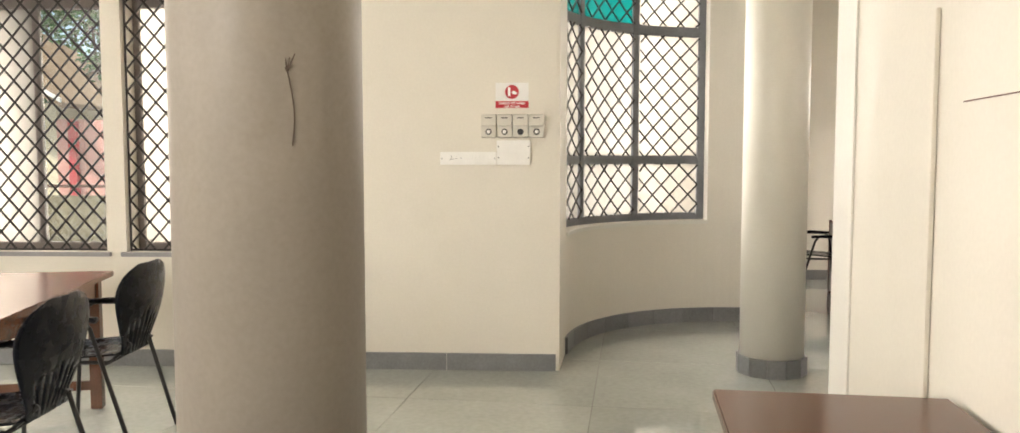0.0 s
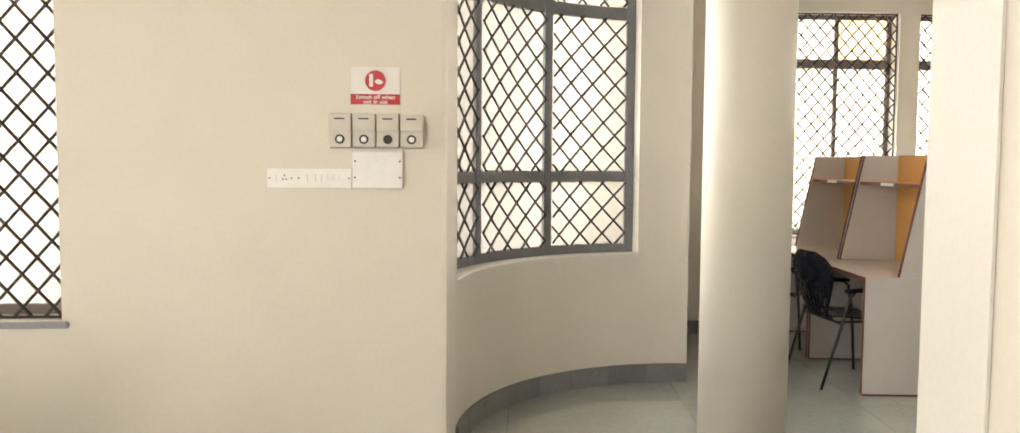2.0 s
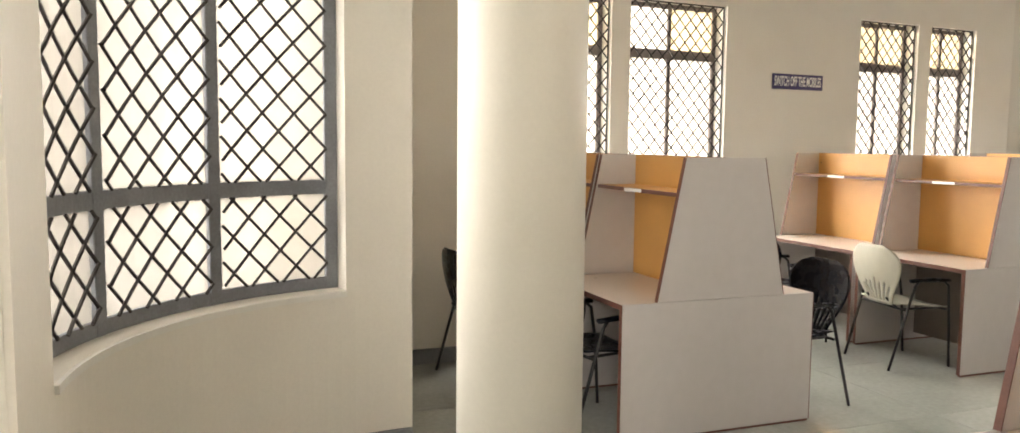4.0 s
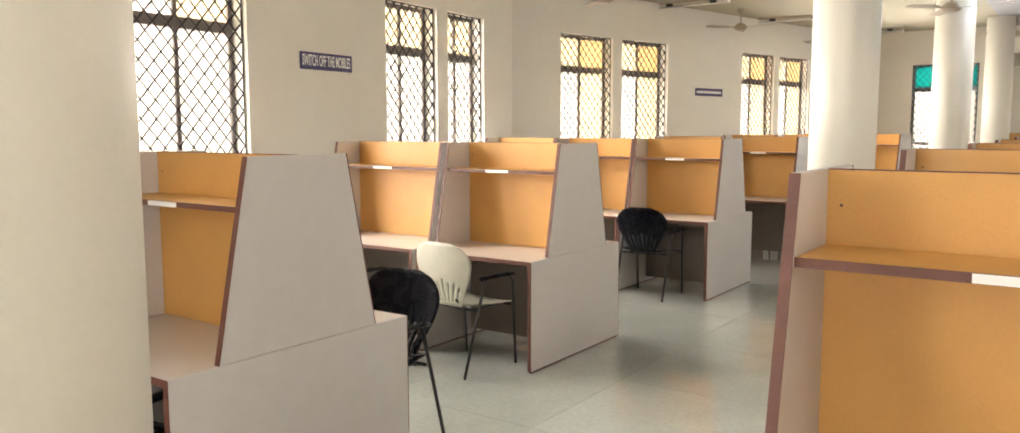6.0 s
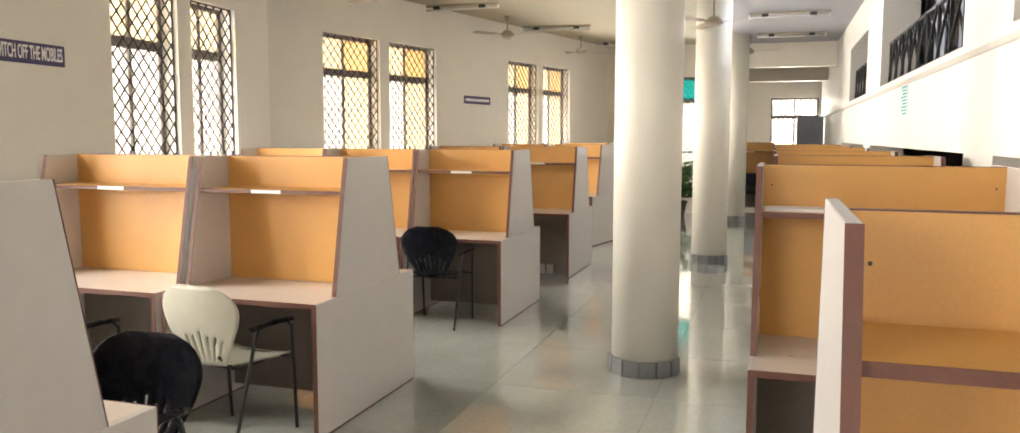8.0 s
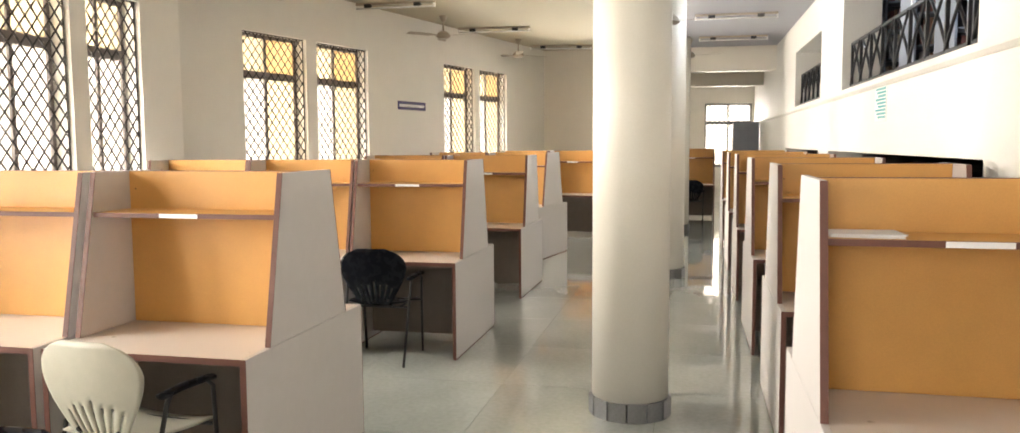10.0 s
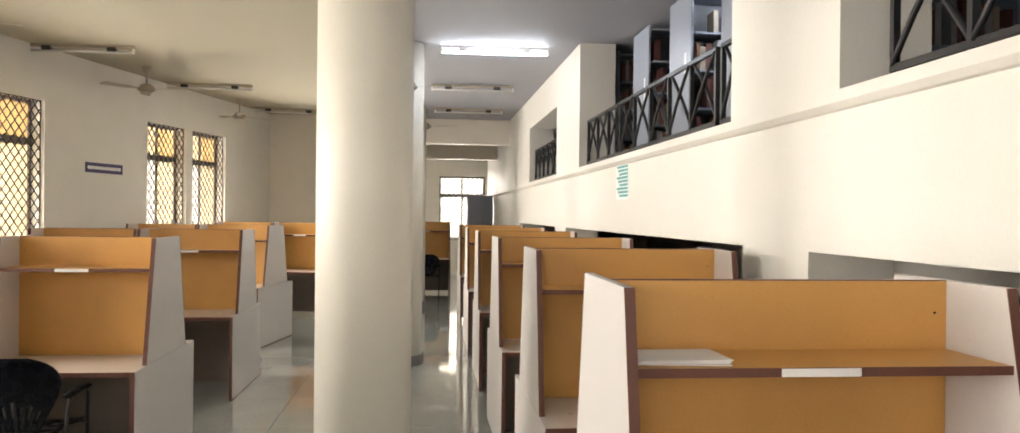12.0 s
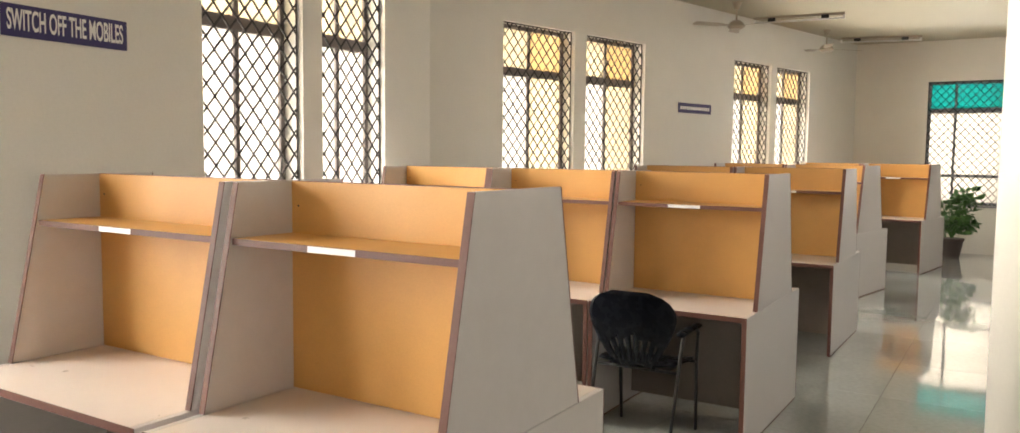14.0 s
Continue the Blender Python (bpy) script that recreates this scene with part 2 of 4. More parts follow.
def skirting(p0, p1, h=0.11, skip=()):
    m, L = along(p0, p1)
    top = thing("baseboard", "grey polished stone skirting along the wall", "skirting", m, kind="structure")
    n = max(1, round(L / 0.75))
    bm = bmesh.new()
    box(bm, 0.002, L / n - 0.002, -0.018, -0.001, 0, h)
    me = mesh_of("skirting_piece", bm, M_SKIRT, 0.003)
    for i in range(n):
        ob = new("skirting_piece", me)
        ob.parent = top
        ob.location = (i * L / n, 0, 0)
    return top


def lattice(bm, w, h, pitch_x, pitch_z, y, r, x0=0.0, z0=0.0):
    """Diagonal security bars in a w x h opening."""
    k = pitch_z / pitch_x
    for sgn in (1, -1):
        c = -w * k - h
        while c < w * k + h:
            # line z = sgn*k*x + c clipped to the opening
            pts = []
            for x in (0, w):
                z = sgn * k * x + c
                if -1e-9 <= z <= h + 1e-9:
                    pts.append((x, z))
            for z in (0, h):
                x = (z - c) / (sgn * k)
                if 1e-6 < x < w - 1e-6:
                    pts.append((x, z))
            if len(pts) >= 2:
                a, b = pts[0], pts[1]
                if math.hypot(a[0] - b[0], a[1] - b[1]) > 0.03:
                    rod(bm, (x0 + a[0], y + sgn * r * 0.8, z0 + a[1]), (x0 + b[0], y + sgn * r * 0.8, z0 + b[1]), r, 5)
            c += pitch_z


win_no = [0]


def window(m, s0, s1, z0, z1, transom, top_panes, low_panes, thick=0.23, frame=None, sill=True, watts=0, color=(1.0, 0.93, 0.85), mull=0.5, pitch=0.128, bars=0.0075, low_rail=None):
    """A two-light steel window with a transom and a diagonal grille on the room side."""
    frame = frame or M_FRAMEB
    win_no[0] += 1
    w, h = s1 - s0, z1 - z0
    top = thing("window_%d" % win_no[0], "painted steel window with diagonal security grille and bright panes", "window", m @ Matrix.Translation((s0, 0, 0)), kind="structure")
    yf = thick * 0.72
    bm = bmesh.new()
    f = 0.045
    box(bm, 0, f, yf, yf + 0.05, z0, z1)
    box(bm, w - f, w, yf, yf + 0.05, z0, z1)
    box(bm, f, w - f, yf, yf + 0.05, z0, z0 + f)
    box(bm, f, w - f, yf, yf + 0.05, z1 - f, z1)
    part("window_frame", bm, frame, top, bevel=0.004)
    bm = bmesh.new()
    box(bm, f, w - f, yf - 0.005, yf + 0.055, transom - 0.045, transom + 0.045)
    part("transom", bm, frame, top, bevel=0.004)
    if low_rail:
        bm = bmesh.new()
        box(bm, f, w - f, yf - 0.004, yf + 0.054, low_rail - 0.022, low_rail + 0.022)
        part("rail", bm, frame, top, bevel=0.003)
    xm = f + (w - 2 * f) * mull
    bm = bmesh.new()
    box(bm, xm - 0.02, xm + 0.02, yf + 0.002, yf + 0.048, z0 + f, transom - 0.045)
    box(bm, xm - 0.02, xm + 0.02, yf + 0.002, yf + 0.048, transom + 0.045, z1 - f)
    part("mullion", bm, frame, top, bevel=0.003)
    cells = [((f, xm - 0.02), 0), ((xm + 0.02, w - f), 1)]
    for (a, b), k in cells:
        for lo, hi, pm in ((z0 + f, transom - 0.045, low_panes[k]), (transom + 0.045, z1 - f, top_panes[k])):
            bm = bmesh.new()
            box(bm, a, b, yf + 0.022, yf + 0.027, lo, hi)
            pane = part("pane", bm, pm, top)
            pane.visible_shadow = False
    bm = bmesh.new()
    lattice(bm, w - 0.02, h - 0.02, pitch, pitch * 1.12, 0.05, bars, 0.01, z0 + 0.01)
    for a, b in (((0.008, z0 + 0.008), (w - 0.008, z0 + 0.008)), ((0.008, z1 - 0.008), (w - 0.008, z1 - 0.008)), ((0.008, z0), (0.008, z1)), ((w - 0.008, z0), (w - 0.008, z1))):
        rod(bm, (a[0], 0.05, a[1]), (b[0], 0.05, b[1]), 0.007, 5)
    part("security_grille", bm, M_GRILLE, top, "dark diagonal steel bars")
    if sill:
        bm = bmesh.new()
        box(bm, -0.03, w + 0.03, -0.025, thick * 0.7, z0 - 0.03, z0 - 0.002)
        part("window_sill", bm, M_SILL, top, "grey stone sill", bevel=0.004)
    if watts:
        c = m @ Vector(((s0 + s1) / 2, thick + 0.5, (z0 + z1) / 2))
        d = m.to_3x3() @ Vector((0, -1, 0))
        daylight(c, d, w + 0.3, h + 0.2, watts, color)
    return top


# ---- floor and ceiling ----
bm = bmesh.new()
box(bm, -5.2, 28, 0.2, 16.2, -0.3, -0.012)
floor = solid("floor", bm, M_JOINT, "polished grey-green stone slab floor with fine joints", "floor")
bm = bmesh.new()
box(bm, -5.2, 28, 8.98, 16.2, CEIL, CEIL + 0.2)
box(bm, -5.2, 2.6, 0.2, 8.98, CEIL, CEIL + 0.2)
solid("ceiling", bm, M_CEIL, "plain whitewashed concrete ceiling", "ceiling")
bm = bmesh.new()
box(bm, 2.6, 28, 0.2, 8.98, CEIL, CEIL + 0.2)
solid("ceiling_corridor", bm, M_CEILCOOL, "concrete ceiling with cool tube light put into its colour", "ceiling")
# ---- walls ----
SW = 8.545
SWA, SWB = (-4.6, 7.99), (1.07, 8.545)
m_sw, L_sw = along(SWA, SWB)


def on_sw(x):
    return (x - SWA[0]) / (SWB[0] - SWA[0]) * L_sw



Z0, Z1, ZT = 0.76, 2.98, 2.42
wall("wall_switches", SWA, SWB, [(on_sw(-3.15), on_sw(-1.88), Z0, Z1), (on_sw(-1.75), on_sw(-0.54), Z0, Z1)])
for a, b, lp, mu in ((-3.15, -1.88, (P_FROST, P_CLEAR), 0.58), (-1.75, -0.54, (P_FROST, P_FROST), 0.2)):
    window(m_sw, on_sw(a), on_sw(b), Z0, Z1, ZT, (P_FROST, P_FROST), lp, mull=mu, watts=0 if lp[1] is P_CLEAR else 150)
daylight(m_sw @ Vector((on_sw(-3.0), 0.42, 1.87)), m_sw.to_3x3() @ Vector((0, -1, 0)), 0.5, 2.3, 70)
skirting(SWA, SWB)
# Windows out of view on the west side, added to light the reading area.
m_w, L_w = along((-4.6, 0.6), (-4.6, 8.1))
unseen_west = [(0.6, 1.8), (2.0, 3.2), (4.7, 5.9), (6.1, 7.3)]
wall("wall_west", (-4.6, 0.6), (-4.6, 8.1), [(a, b, Z0, Z1) for a, b in unseen_west])
for a, b in unseen_west:
    window(m_w, a, b, Z0, Z1, ZT, (P_FROST, P_FROST), (P_FROST, P_FROST), watts=78)
# Unseen windows, added as fill for the surfaces that face south.
unseen_south = [(3.0, 4.2), (4.4, 5.6)]
m_s, L_s = along((2.6, 0.6), (-4.8, 0.6))
wall("wall_south", (2.6, 0.6), (-4.8, 0.6), [(a, b, Z0, Z1) for a, b in unseen_south])
for a, b in unseen_south:
    window(m_s, a, b, Z0, Z1, ZT, (P_FROST, P_FROST), (P_FROST, P_FROST), watts=150)
wall("wall_side", (2.394, 6.91), (2.394, 0.4), thick=0.55, label="cream plaster wall with a board edge and faint pencil lines")

# curved bay
BC, BR = Vector((2.5, 9.0, 0)), 1.41


def arc(bm, a0, a1, r0, r1, z0, z1, n=16):
    rows = []
    for i in range(n + 1):
        a = radians(a0 + (a1 - a0) * i / n)
        rows.append([bm.verts.new((BC.x + r * math.cos(a), BC.y + r * math.sin(a), z)) for r, z in ((r0, z0), (r1, z0), (r1, z1), (r0, z1))])
    for u, w in zip(rows, rows[1:]):
        for k in range(4):
            bm.faces.new((u[k], u[(k + 1) % 4], w[(k + 1) % 4], w[k]))
    bm.faces.new(rows[0][::-1])
    bm.faces.new(rows[-1])


bm = bmesh.new()
BZ0, BZ1 = 0.86, 2.98
arc(bm, 89.5, 180, BR, BR + 0.23, 0, BZ0, 30)
arc(bm, 89.5, 180, BR, BR + 0.23, BZ1, CEIL, 30)
arc(bm, 89.5, 103.5, BR, BR + 0.23, BZ0, BZ1, 6)
arc(bm, 177.5, 180, BR, BR + 0.23, BZ0, BZ1, 2)
box(bm, BC.x - BR - 0.22, BC.x - BR, SW + 0.004, BC.y, 0, CEIL)
solid("wall_bay", bm, M_WALL, "cream plastered curved bay wall under a tall window", "wall")
bay = thing("window_bay", "tall curved grey steel bay window with leaded-style grille, teal top panes", "window", kind="structure")
RA, RB = BR + 0.10, BR + 0.15
for a in (103.5, 128, 152.5, 176.5):
    bm = bmesh.new()
    arc(bm, a - 1.2 + (1.2 if a < 104 else 0), a + 1.2 + (1.2 if a < 104 else 0), RA, RB, BZ0, BZ1, 2)
    part("mullion", bm, M_FRAME, bay, bevel=0.003)
RAILS = [(BZ0, 0.92), (1.33, 1.40), (2.39, 2.47), (2.92, BZ1)]
for lo, hi in RAILS:
    bm = bmesh.new()
    arc(bm, 103.5, 177.5, RA + 0.004, RB - 0.004, lo, hi, 30)
    part("rail", bm, M_FRAME, bay, bevel=0.002)
for i, (a0, a1) in enumerate(((105.9, 126.8), (129.2, 151.3), (153.7, 175.3))):
    for (lo, hi), pm in zip(((0.92, 1.33), (1.40, 2.39), (2.47, 2.92)), (P_FROST, P_FROST, P_FROST if i == 0 else P_TEAL)):
        bm = bmesh.new()
        arc(bm, a0, a1, RA + 0.02, RA + 0.025, lo, hi, 6)
        part("pane", bm, pm, bay).visible_shadow = False
        # bars follow the curve
        bm = bmesh.new()
        w, h, px, pz = radians(a1 - a0) * BR, hi - lo, 0.155, 0.165
        k = pz / px
        for sgn in (1, -1):
            c = -w * k - h + 0.04
            while c < w * k + h:
                xa, xb = sorted((((0 - c) / (sgn * k)), ((h - c) / (sgn * k))))
                xa, xb = max(0, xa), min(w, xb)
                if xb - xa > 0.02:
                    pts = []
                    for j in range(6):
                        x = xa + (xb - xa) * j / 5
                        ang = radians(a0) + x / BR
                        rr = RA - 0.012 + sgn * 0.004
                        pts.append((BC.x + rr * math.cos(ang), BC.y + rr * math.sin(ang), lo + sgn * k * x + c))
                    pipe(bm, pts, 0.0075, 5)
                c += pz
        part("security_grille", bm, M_GRILLE, bay, "dark diagonal steel bars")
bm = bmesh.new()
arc(bm, 103.5, 177.5, BR - 0.015, BR + 0.16, BZ0 - 0.03, BZ0 - 0.002, 30)
part("window_sill", bm, M_WALLW, bay, "white painted plaster sill")
for a in (115, 139, 164):
    q = Vector((math.cos(radians(a)), math.sin(radians(a)), 0))
    daylight(BC + q * (BR + 0.6) + Vector((0, 0, 1.92)), -q, 0.75, 2.2, 42)
sk = thing("baseboard", "grey stone skirting round the curved bay", "skirting", kind="structure")
for i in range(8):
    bm = bmesh.new()
    arc(bm, 89.5 + 11.28 * i + 0.08, 89.5 + 11.28 * (i + 1) - 0.08, BR - 0.02, BR - 0.001, 0, 0.12, 4)
    part("skirting_piece", bm, M_SKIRT, sk, bevel=0.002)

# hall, window side
wall("wall_hall_west", (2.505, 10.45), (2.505, 12.0))
wall("wall_hall_nib", (2.2, 12.002), (3.3, 12.002))
wall("wall_hall_corner", (3.3, 12.02), (3.3, 13.3))
skirting((2.51, 12.0), (3.3, 12.0))
NW0, NWK, NW1, NW2 = (2.7, 12.98), (10.62, 13.57), (11.0, 14.0), (20.75, 11.76)
m_n, L_n = along(NW0, NWK)
def on_n(x):
    return (x - NW0[0]) / (NWK[0] - NW0[0]) * L_n
wz0, wz1, wzt = 0.76, 2.93, 2.45
n_pairs = [(3.95, 5.05), (5.25, 6.36), (8.14, 9.02), (9.22, 9.97)]
wall("wall_north_step", (10.40, 13.63), (10.95, 14.06), thick=0.35, material=M_WALLW)
wall("wall_north", NW0, NWK, [(on_n(a), on_n(b), wz0, wz1) for a, b in n_pairs], material=M_WALLW)
for i, (a, b) in enumerate(n_pairs):
    window(m_n, on_n(a), on_n(b), wz0, wz1, wzt, (P_FROST, P_PALE) if i < 2 else (P_PALE, P_PALE), (P_FROST, P_FROST), watts=178)
m_e, L_e = along(NW1, NW2)
def on_e(x):
    return (x - NW1[0]) / (NW2[0] - NW1[0]) * L_e
e_pairs = [(12.09, 13.19), (13.39, 14.50), (16.60, 17.67), (17.85, 18.95)]
wall("wall_north_east", NW1, NW2, [(on_e(a), on_e(b), wz0, 2.98) for a, b in e_pairs], material=M_WALLW)
for a, b in e_pairs:
    window(m_e, on_e(a), on_e(b), wz0, 2.98, 2.49, (P_PALE, P_YELLOW), (P_FROST, P_PALE), watts=200)
skirting(NW0, NWK)
skirting(NW1, NW2)
# end of the hall
m_x, L_x = along((20.75, 11.9), (20.75, 9.25))
wall("wall_hall_end", (20.75, 11.9), (20.75, 9.25), [(1.3, 2.5, 0.82, 2.91)])
window(m_x, 1.3, 2.5, 0.82, 2.91, 2.42, (P_TEAL, P_TEAL), (P_FROST, P_FROST), frame=M_FRAME, watts=150, mull=0.34, low_rail=1.31)
wall("wall_corridor", (20.985, 9.25), (27.2, 9.25))
m_f, L_f = along((27.0, 9.4), (27.0, 6.0))
wall("wall_corridor_end", (27.0, 9.4), (27.0, 6.0), [(1.05, 2.3, 1.0, 2.72)])
window(m_f, 1.05, 2.3, 1.0, 2.72, 2.2, (P_FROST, P_FROST), (P_FROST, P_FROST), frame=M_FRAME, watts=200)
for x, z in ((20.9, 3.1), (24.0, 3.0)):
    bm = bmesh.new()
    box(bm, x, x + 0.3, 7.04, 9.24, z, CEIL - 0.002)
    solid("beam", bm, M_WALL, "cream painted concrete beam across the corridor", "beam", bevel=0.01)

# split-level wall with the upper gallery
GY, GT = 7.037, 0.40
m_g, L_g = along((27.0, GY), (2.95, GY))
def on_g(a, b, z0, z1):
    return (27.0 - b, 27.0 - a, z0, z1)
wall("wall_gallery", (27.0, GY), (2.95, GY), [on_g(4.9, 7.52, 2.21, CEIL), on_g(8.73, 13.3, 2.21, CEIL), on_g(14.9, 17.7, 2.21, 3.1), on_g(4.9, 7.78, 0.85, 1.54), on_g(8.54, 14.14, 0.85, 1.54), on_g(14.96, 19.0, 0.85, 1.54)], thick=GT, material=M_WALLW, label="white painted split-level wall with gallery openings")
bm = bmesh.new()
prism(bm, [(GY, 2.13), (GY - 0.002, 2.208), (GY + 0.045, 2.208), (GY + 0.045, 2.16), (GY + 0.02, 2.135)], 0, 2.96, 26.9)
solid("trim", bm, M_WALLW, "white painted ledge moulding along the gallery", "trim")
bm = bmesh.new()
box(bm, 2.7, 27, 2.5, GY - GT, 2.04, 2.208)
solid("gallery_floor", bm, M_CONC, "concrete floor slab of the upper gallery", "floor")
# Unseen wall, added to keep sky light out behind the gallery openings.
wall("wall_gallery_skyblock", (27.0, 5.99), (27.0, 2.2))
bm = bmesh.new()
box(bm, 2.7, 27, 2.3, 2.5, -0.3, CEIL)
solid("wall_gallery_back", bm, M_WALL, "cream wall at the back of the gallery", "wall")

# ---- round columns ----
def column(x, y, r=0.225, label="round cream painted column with a grey stone foot band", paint=None):
    top = thing("column", label, "column", pose(x, y, 0), "round columns", "structure")
    bm = bmesh.new()
    rod(bm, (0, 0, 0.11), (0, 0, CEIL - 0.002), r, 48)
    part("shaft", bm, paint or M_COLUMN, top, smooth=True)
    bm = bmesh.new()
    box(bm, -0.055, 0.055, -0.009, 0.009, 0, 0.115)
    me = mesh_of("foot_tile", bm, M_SKIRT, 0.002)
    n = max(12, int(2 * math.pi * r / 0.108))
    for i in range(n):
        a = 2 * math.pi * i / n
        ob = new("foot_tile", me)
        ob.parent = top
        ob.matrix_basis = pose((r + 0.006) * math.cos(a), (r + 0.006) * math.sin(a), 0, 0, 0, math.degrees(a) + 90)
    return top


column(0.68, 5.18, label="round cream painted column, shade put into its colour, with a dark scuff and hanging thread stain", paint=M_COLUMNSHADE)
for x, y, r in ((2.447, 8.737, 0.20), (8.35, 9.02, 0.232), (13.65, 8.98, 0.225), (19.3, 8.95, 0.225)):
    column(x, y, r)

# ---- study carrels ----
CW, CD, CT = 0.945, 1.24, 0.025
DZ, TZ, SZ = 0.75, 1.52, 1.33


def half_at(z):
    """Half depth of the sloping side panel at height z."""
    return 0.41 + (0.255 - 0.41) * (z - DZ) / (TZ - DZ)


def carrel(m, label, W=CW):
    top = thing("study_carrel", label, "study carrel", m, "study carrels")
    for y0 in (0.0, W - CT):
        bm = bmesh.new()
        box(bm, -CD / 2 + 0.004, CD / 2 - 0.004, y0, y0 + CT, 0.012, DZ)
        part("lower_side_panel", bm, M_LAM, top, bevel=0.0015)
        bm = bmesh.new()
        prism(bm, [(-half_at(DZ) + 0.004, DZ + 0.002), (half_at(DZ) - 0.004, DZ + 0.002), (half_at(TZ) - 0.004, TZ), (-half_at(TZ) + 0.004, TZ)], 1, y0, y0 + CT)
        part("upper_side_panel", bm, M_LAM, top, bevel=0.0015)
        for s in (-1, 1):
            bm = bmesh.new()
            e = s * 0.004
            prism(bm, [(s * half_at(DZ) - e, DZ + 0.002), (s * half_at(DZ), DZ + 0.002), (s * half_at(TZ), TZ), (s * half_at(TZ) - e, TZ)], 1, y0 - 0.0005, y0 + CT + 0.0005)
            xa, xb = sorted((s * CD / 2 - e, s * CD / 2))
            box(bm, xa, xb, y0 - 0.0005, y0 + CT + 0.0005, 0.012, DZ)
            part("edge_band", bm, M_EDGE, top, "dark brown edging strip")
        bm = bmesh.new()
        box(bm, -CD / 2 + 0.01, CD / 2 - 0.01, y0 + 0.002, y0 + CT - 0.002, 0, 0.0125)
        part("plinth", bm, M_EDGE, top)
    bm = bmesh.new()
    box(bm, -0.011, 0.011, CT, W - CT, DZ + 0.002, TZ - 0.002)
    part("back_panel", bm, M_ORANGE, top, "amber laminate back panel", bevel=0.001)
    bm = bmesh.new()
    box(bm, -0.011, 0.011, CT, W - CT, TZ - 0.0015, TZ + 0.001)
    part("top_edge_band", bm, M_EDGE, top)
    bm = bmesh.new()
    box(bm, -0.009, 0.009, CT, W - CT, 0.06, DZ - 0.026)
    part("modesty_panel", bm, M_LAMSHADE, top, "laminate board with under-desk shade put into its colour")
    for s in (-1, 1):
        bm = bmesh.new()
        xa, xb = sorted((0.0, s * (CD / 2 - 0.004)))
        box(bm, xa, xb, CT, W - CT, DZ - 0.025, DZ)
        desk = part("desktop", bm, M_DESK, top, "pale grey laminate desktop", bevel=0.001)
        bm = bmesh.new()
        xa, xb = sorted((s * (CD / 2 - 0.004), s * CD / 2))
        box(bm, xa, xb, CT, W - CT, DZ - 0.027, DZ + 0.0005)
        part("edge_band", bm, M_EDGE, desk, "dark brown edging strip")
        hs = half_at(SZ) - 0.012
        bm = bmesh.new()
        xa, xb = sorted((s * 0.011, s * (hs - 0.004)))
        box(bm, xa, xb, CT, W - CT, SZ - 0.02, SZ)
        shelf = part("shelf", bm, M_ORANGE, top, "amber laminate shelf", bevel=0.001)
        bm = bmesh.new()
        xa, xb = sorted((s * (hs - 0.004), s * hs))
        box(bm, xa, xb, CT, W - CT, SZ - 0.022, SZ + 0.0005)
        part("edge_band", bm, M_EDGE, shelf, "dark brown edging strip")
        bm = bmesh.new()
        xa, xb = sorted((s * hs, s * (hs + 0.002)))
        c = W * (0.52 if s < 0 else 0.45)
        box(bm, xa, xb, c - 0.10, c + 0.10, SZ - 0.021, SZ - 0.001)
        part("paper_strip", bm, M_PAPER, shelf, "torn white paper strip")
        for yy in (0.06, W - 0.06):
            bm = bmesh.new()
            rod(bm, (s * 0.0105, yy, 1.43), (s * 0.0125, yy, 1.43), 0.004, 8)
            part("screw", bm, M_DARK, top)
    return top


LBL = "double-sided grey laminate study carrel with amber back panel and shelf"
first = carrel(pose(9.89, 10.40, 0), LBL)
roomy = carrel(pose(4.17, 10.10, 0), LBL, 1.0)
for x, y in ((4.17, 11.125), (7.02, 10.475)):
    copy_thing(roomy, pose(x, y, 0))
carrel(pose(7.02, 11.52, 0), LBL, 1.15)
rows = [(9.89, 10.40, 3), (12.45, 10.42, 2)]
for i, (x, y, n) in enumerate(rows):
    for k in range(n):
        if i or k:
            copy_thing(first, pose(x, y + k * 0.952 + 0.003 * (k % 2), 0, 0, 0, 0.4 * ((i * 3 + k) % 3 - 1)))
for x, y, a in ((15.27, 10.65, -10.5), (18.05, 10.21, -9.0)):
    for k in range(2):
        copy_thing(first, pose(x, y, 0, 0, 0, a) @ pose(0, k * 0.955, 0))
wide = carrel(pose(4.12, 7.08, 0), "wide double-sided grey laminate study carrel with amber back panel", 1.0)
for i, (x, y) in enumerate(((6.46, 8.25), (8.49, 8.19), (10.5, 8.2), (12.75, 8.2), (14.9, 8.2), (17.2, 8.2), (21.9, 9.2))):
    copy_thing(wide, pose(x, y - 1.0, 0, 0, 0, 0.3 * (i % 3 - 1)))

# open file on the shelf of a carrel
pp = thing("paper_stack", "loose stack of white paper sheets on the carrel shelf", "papers", pose(6.46 - 0.15, 8.09, SZ + 0.001))
for i in range(5):
    bm = bmesh.new()
    box(bm, -0.085, 0.085, -0.115, 0.115, 0, 0.0022)
    for v in bm.verts:
        v.co.z += 0.010 * max(0, v.co.y) ** 2 * 10 * (i % 2)
    ob = part("sheet", bm, M_PAPER, pp)
    ob.matrix_basis = pose(0.006 * (i % 3 - 1), 0.012 * (i % 2), 0.0023 * i, 0, 0, (i * 7) % 11 - 5)


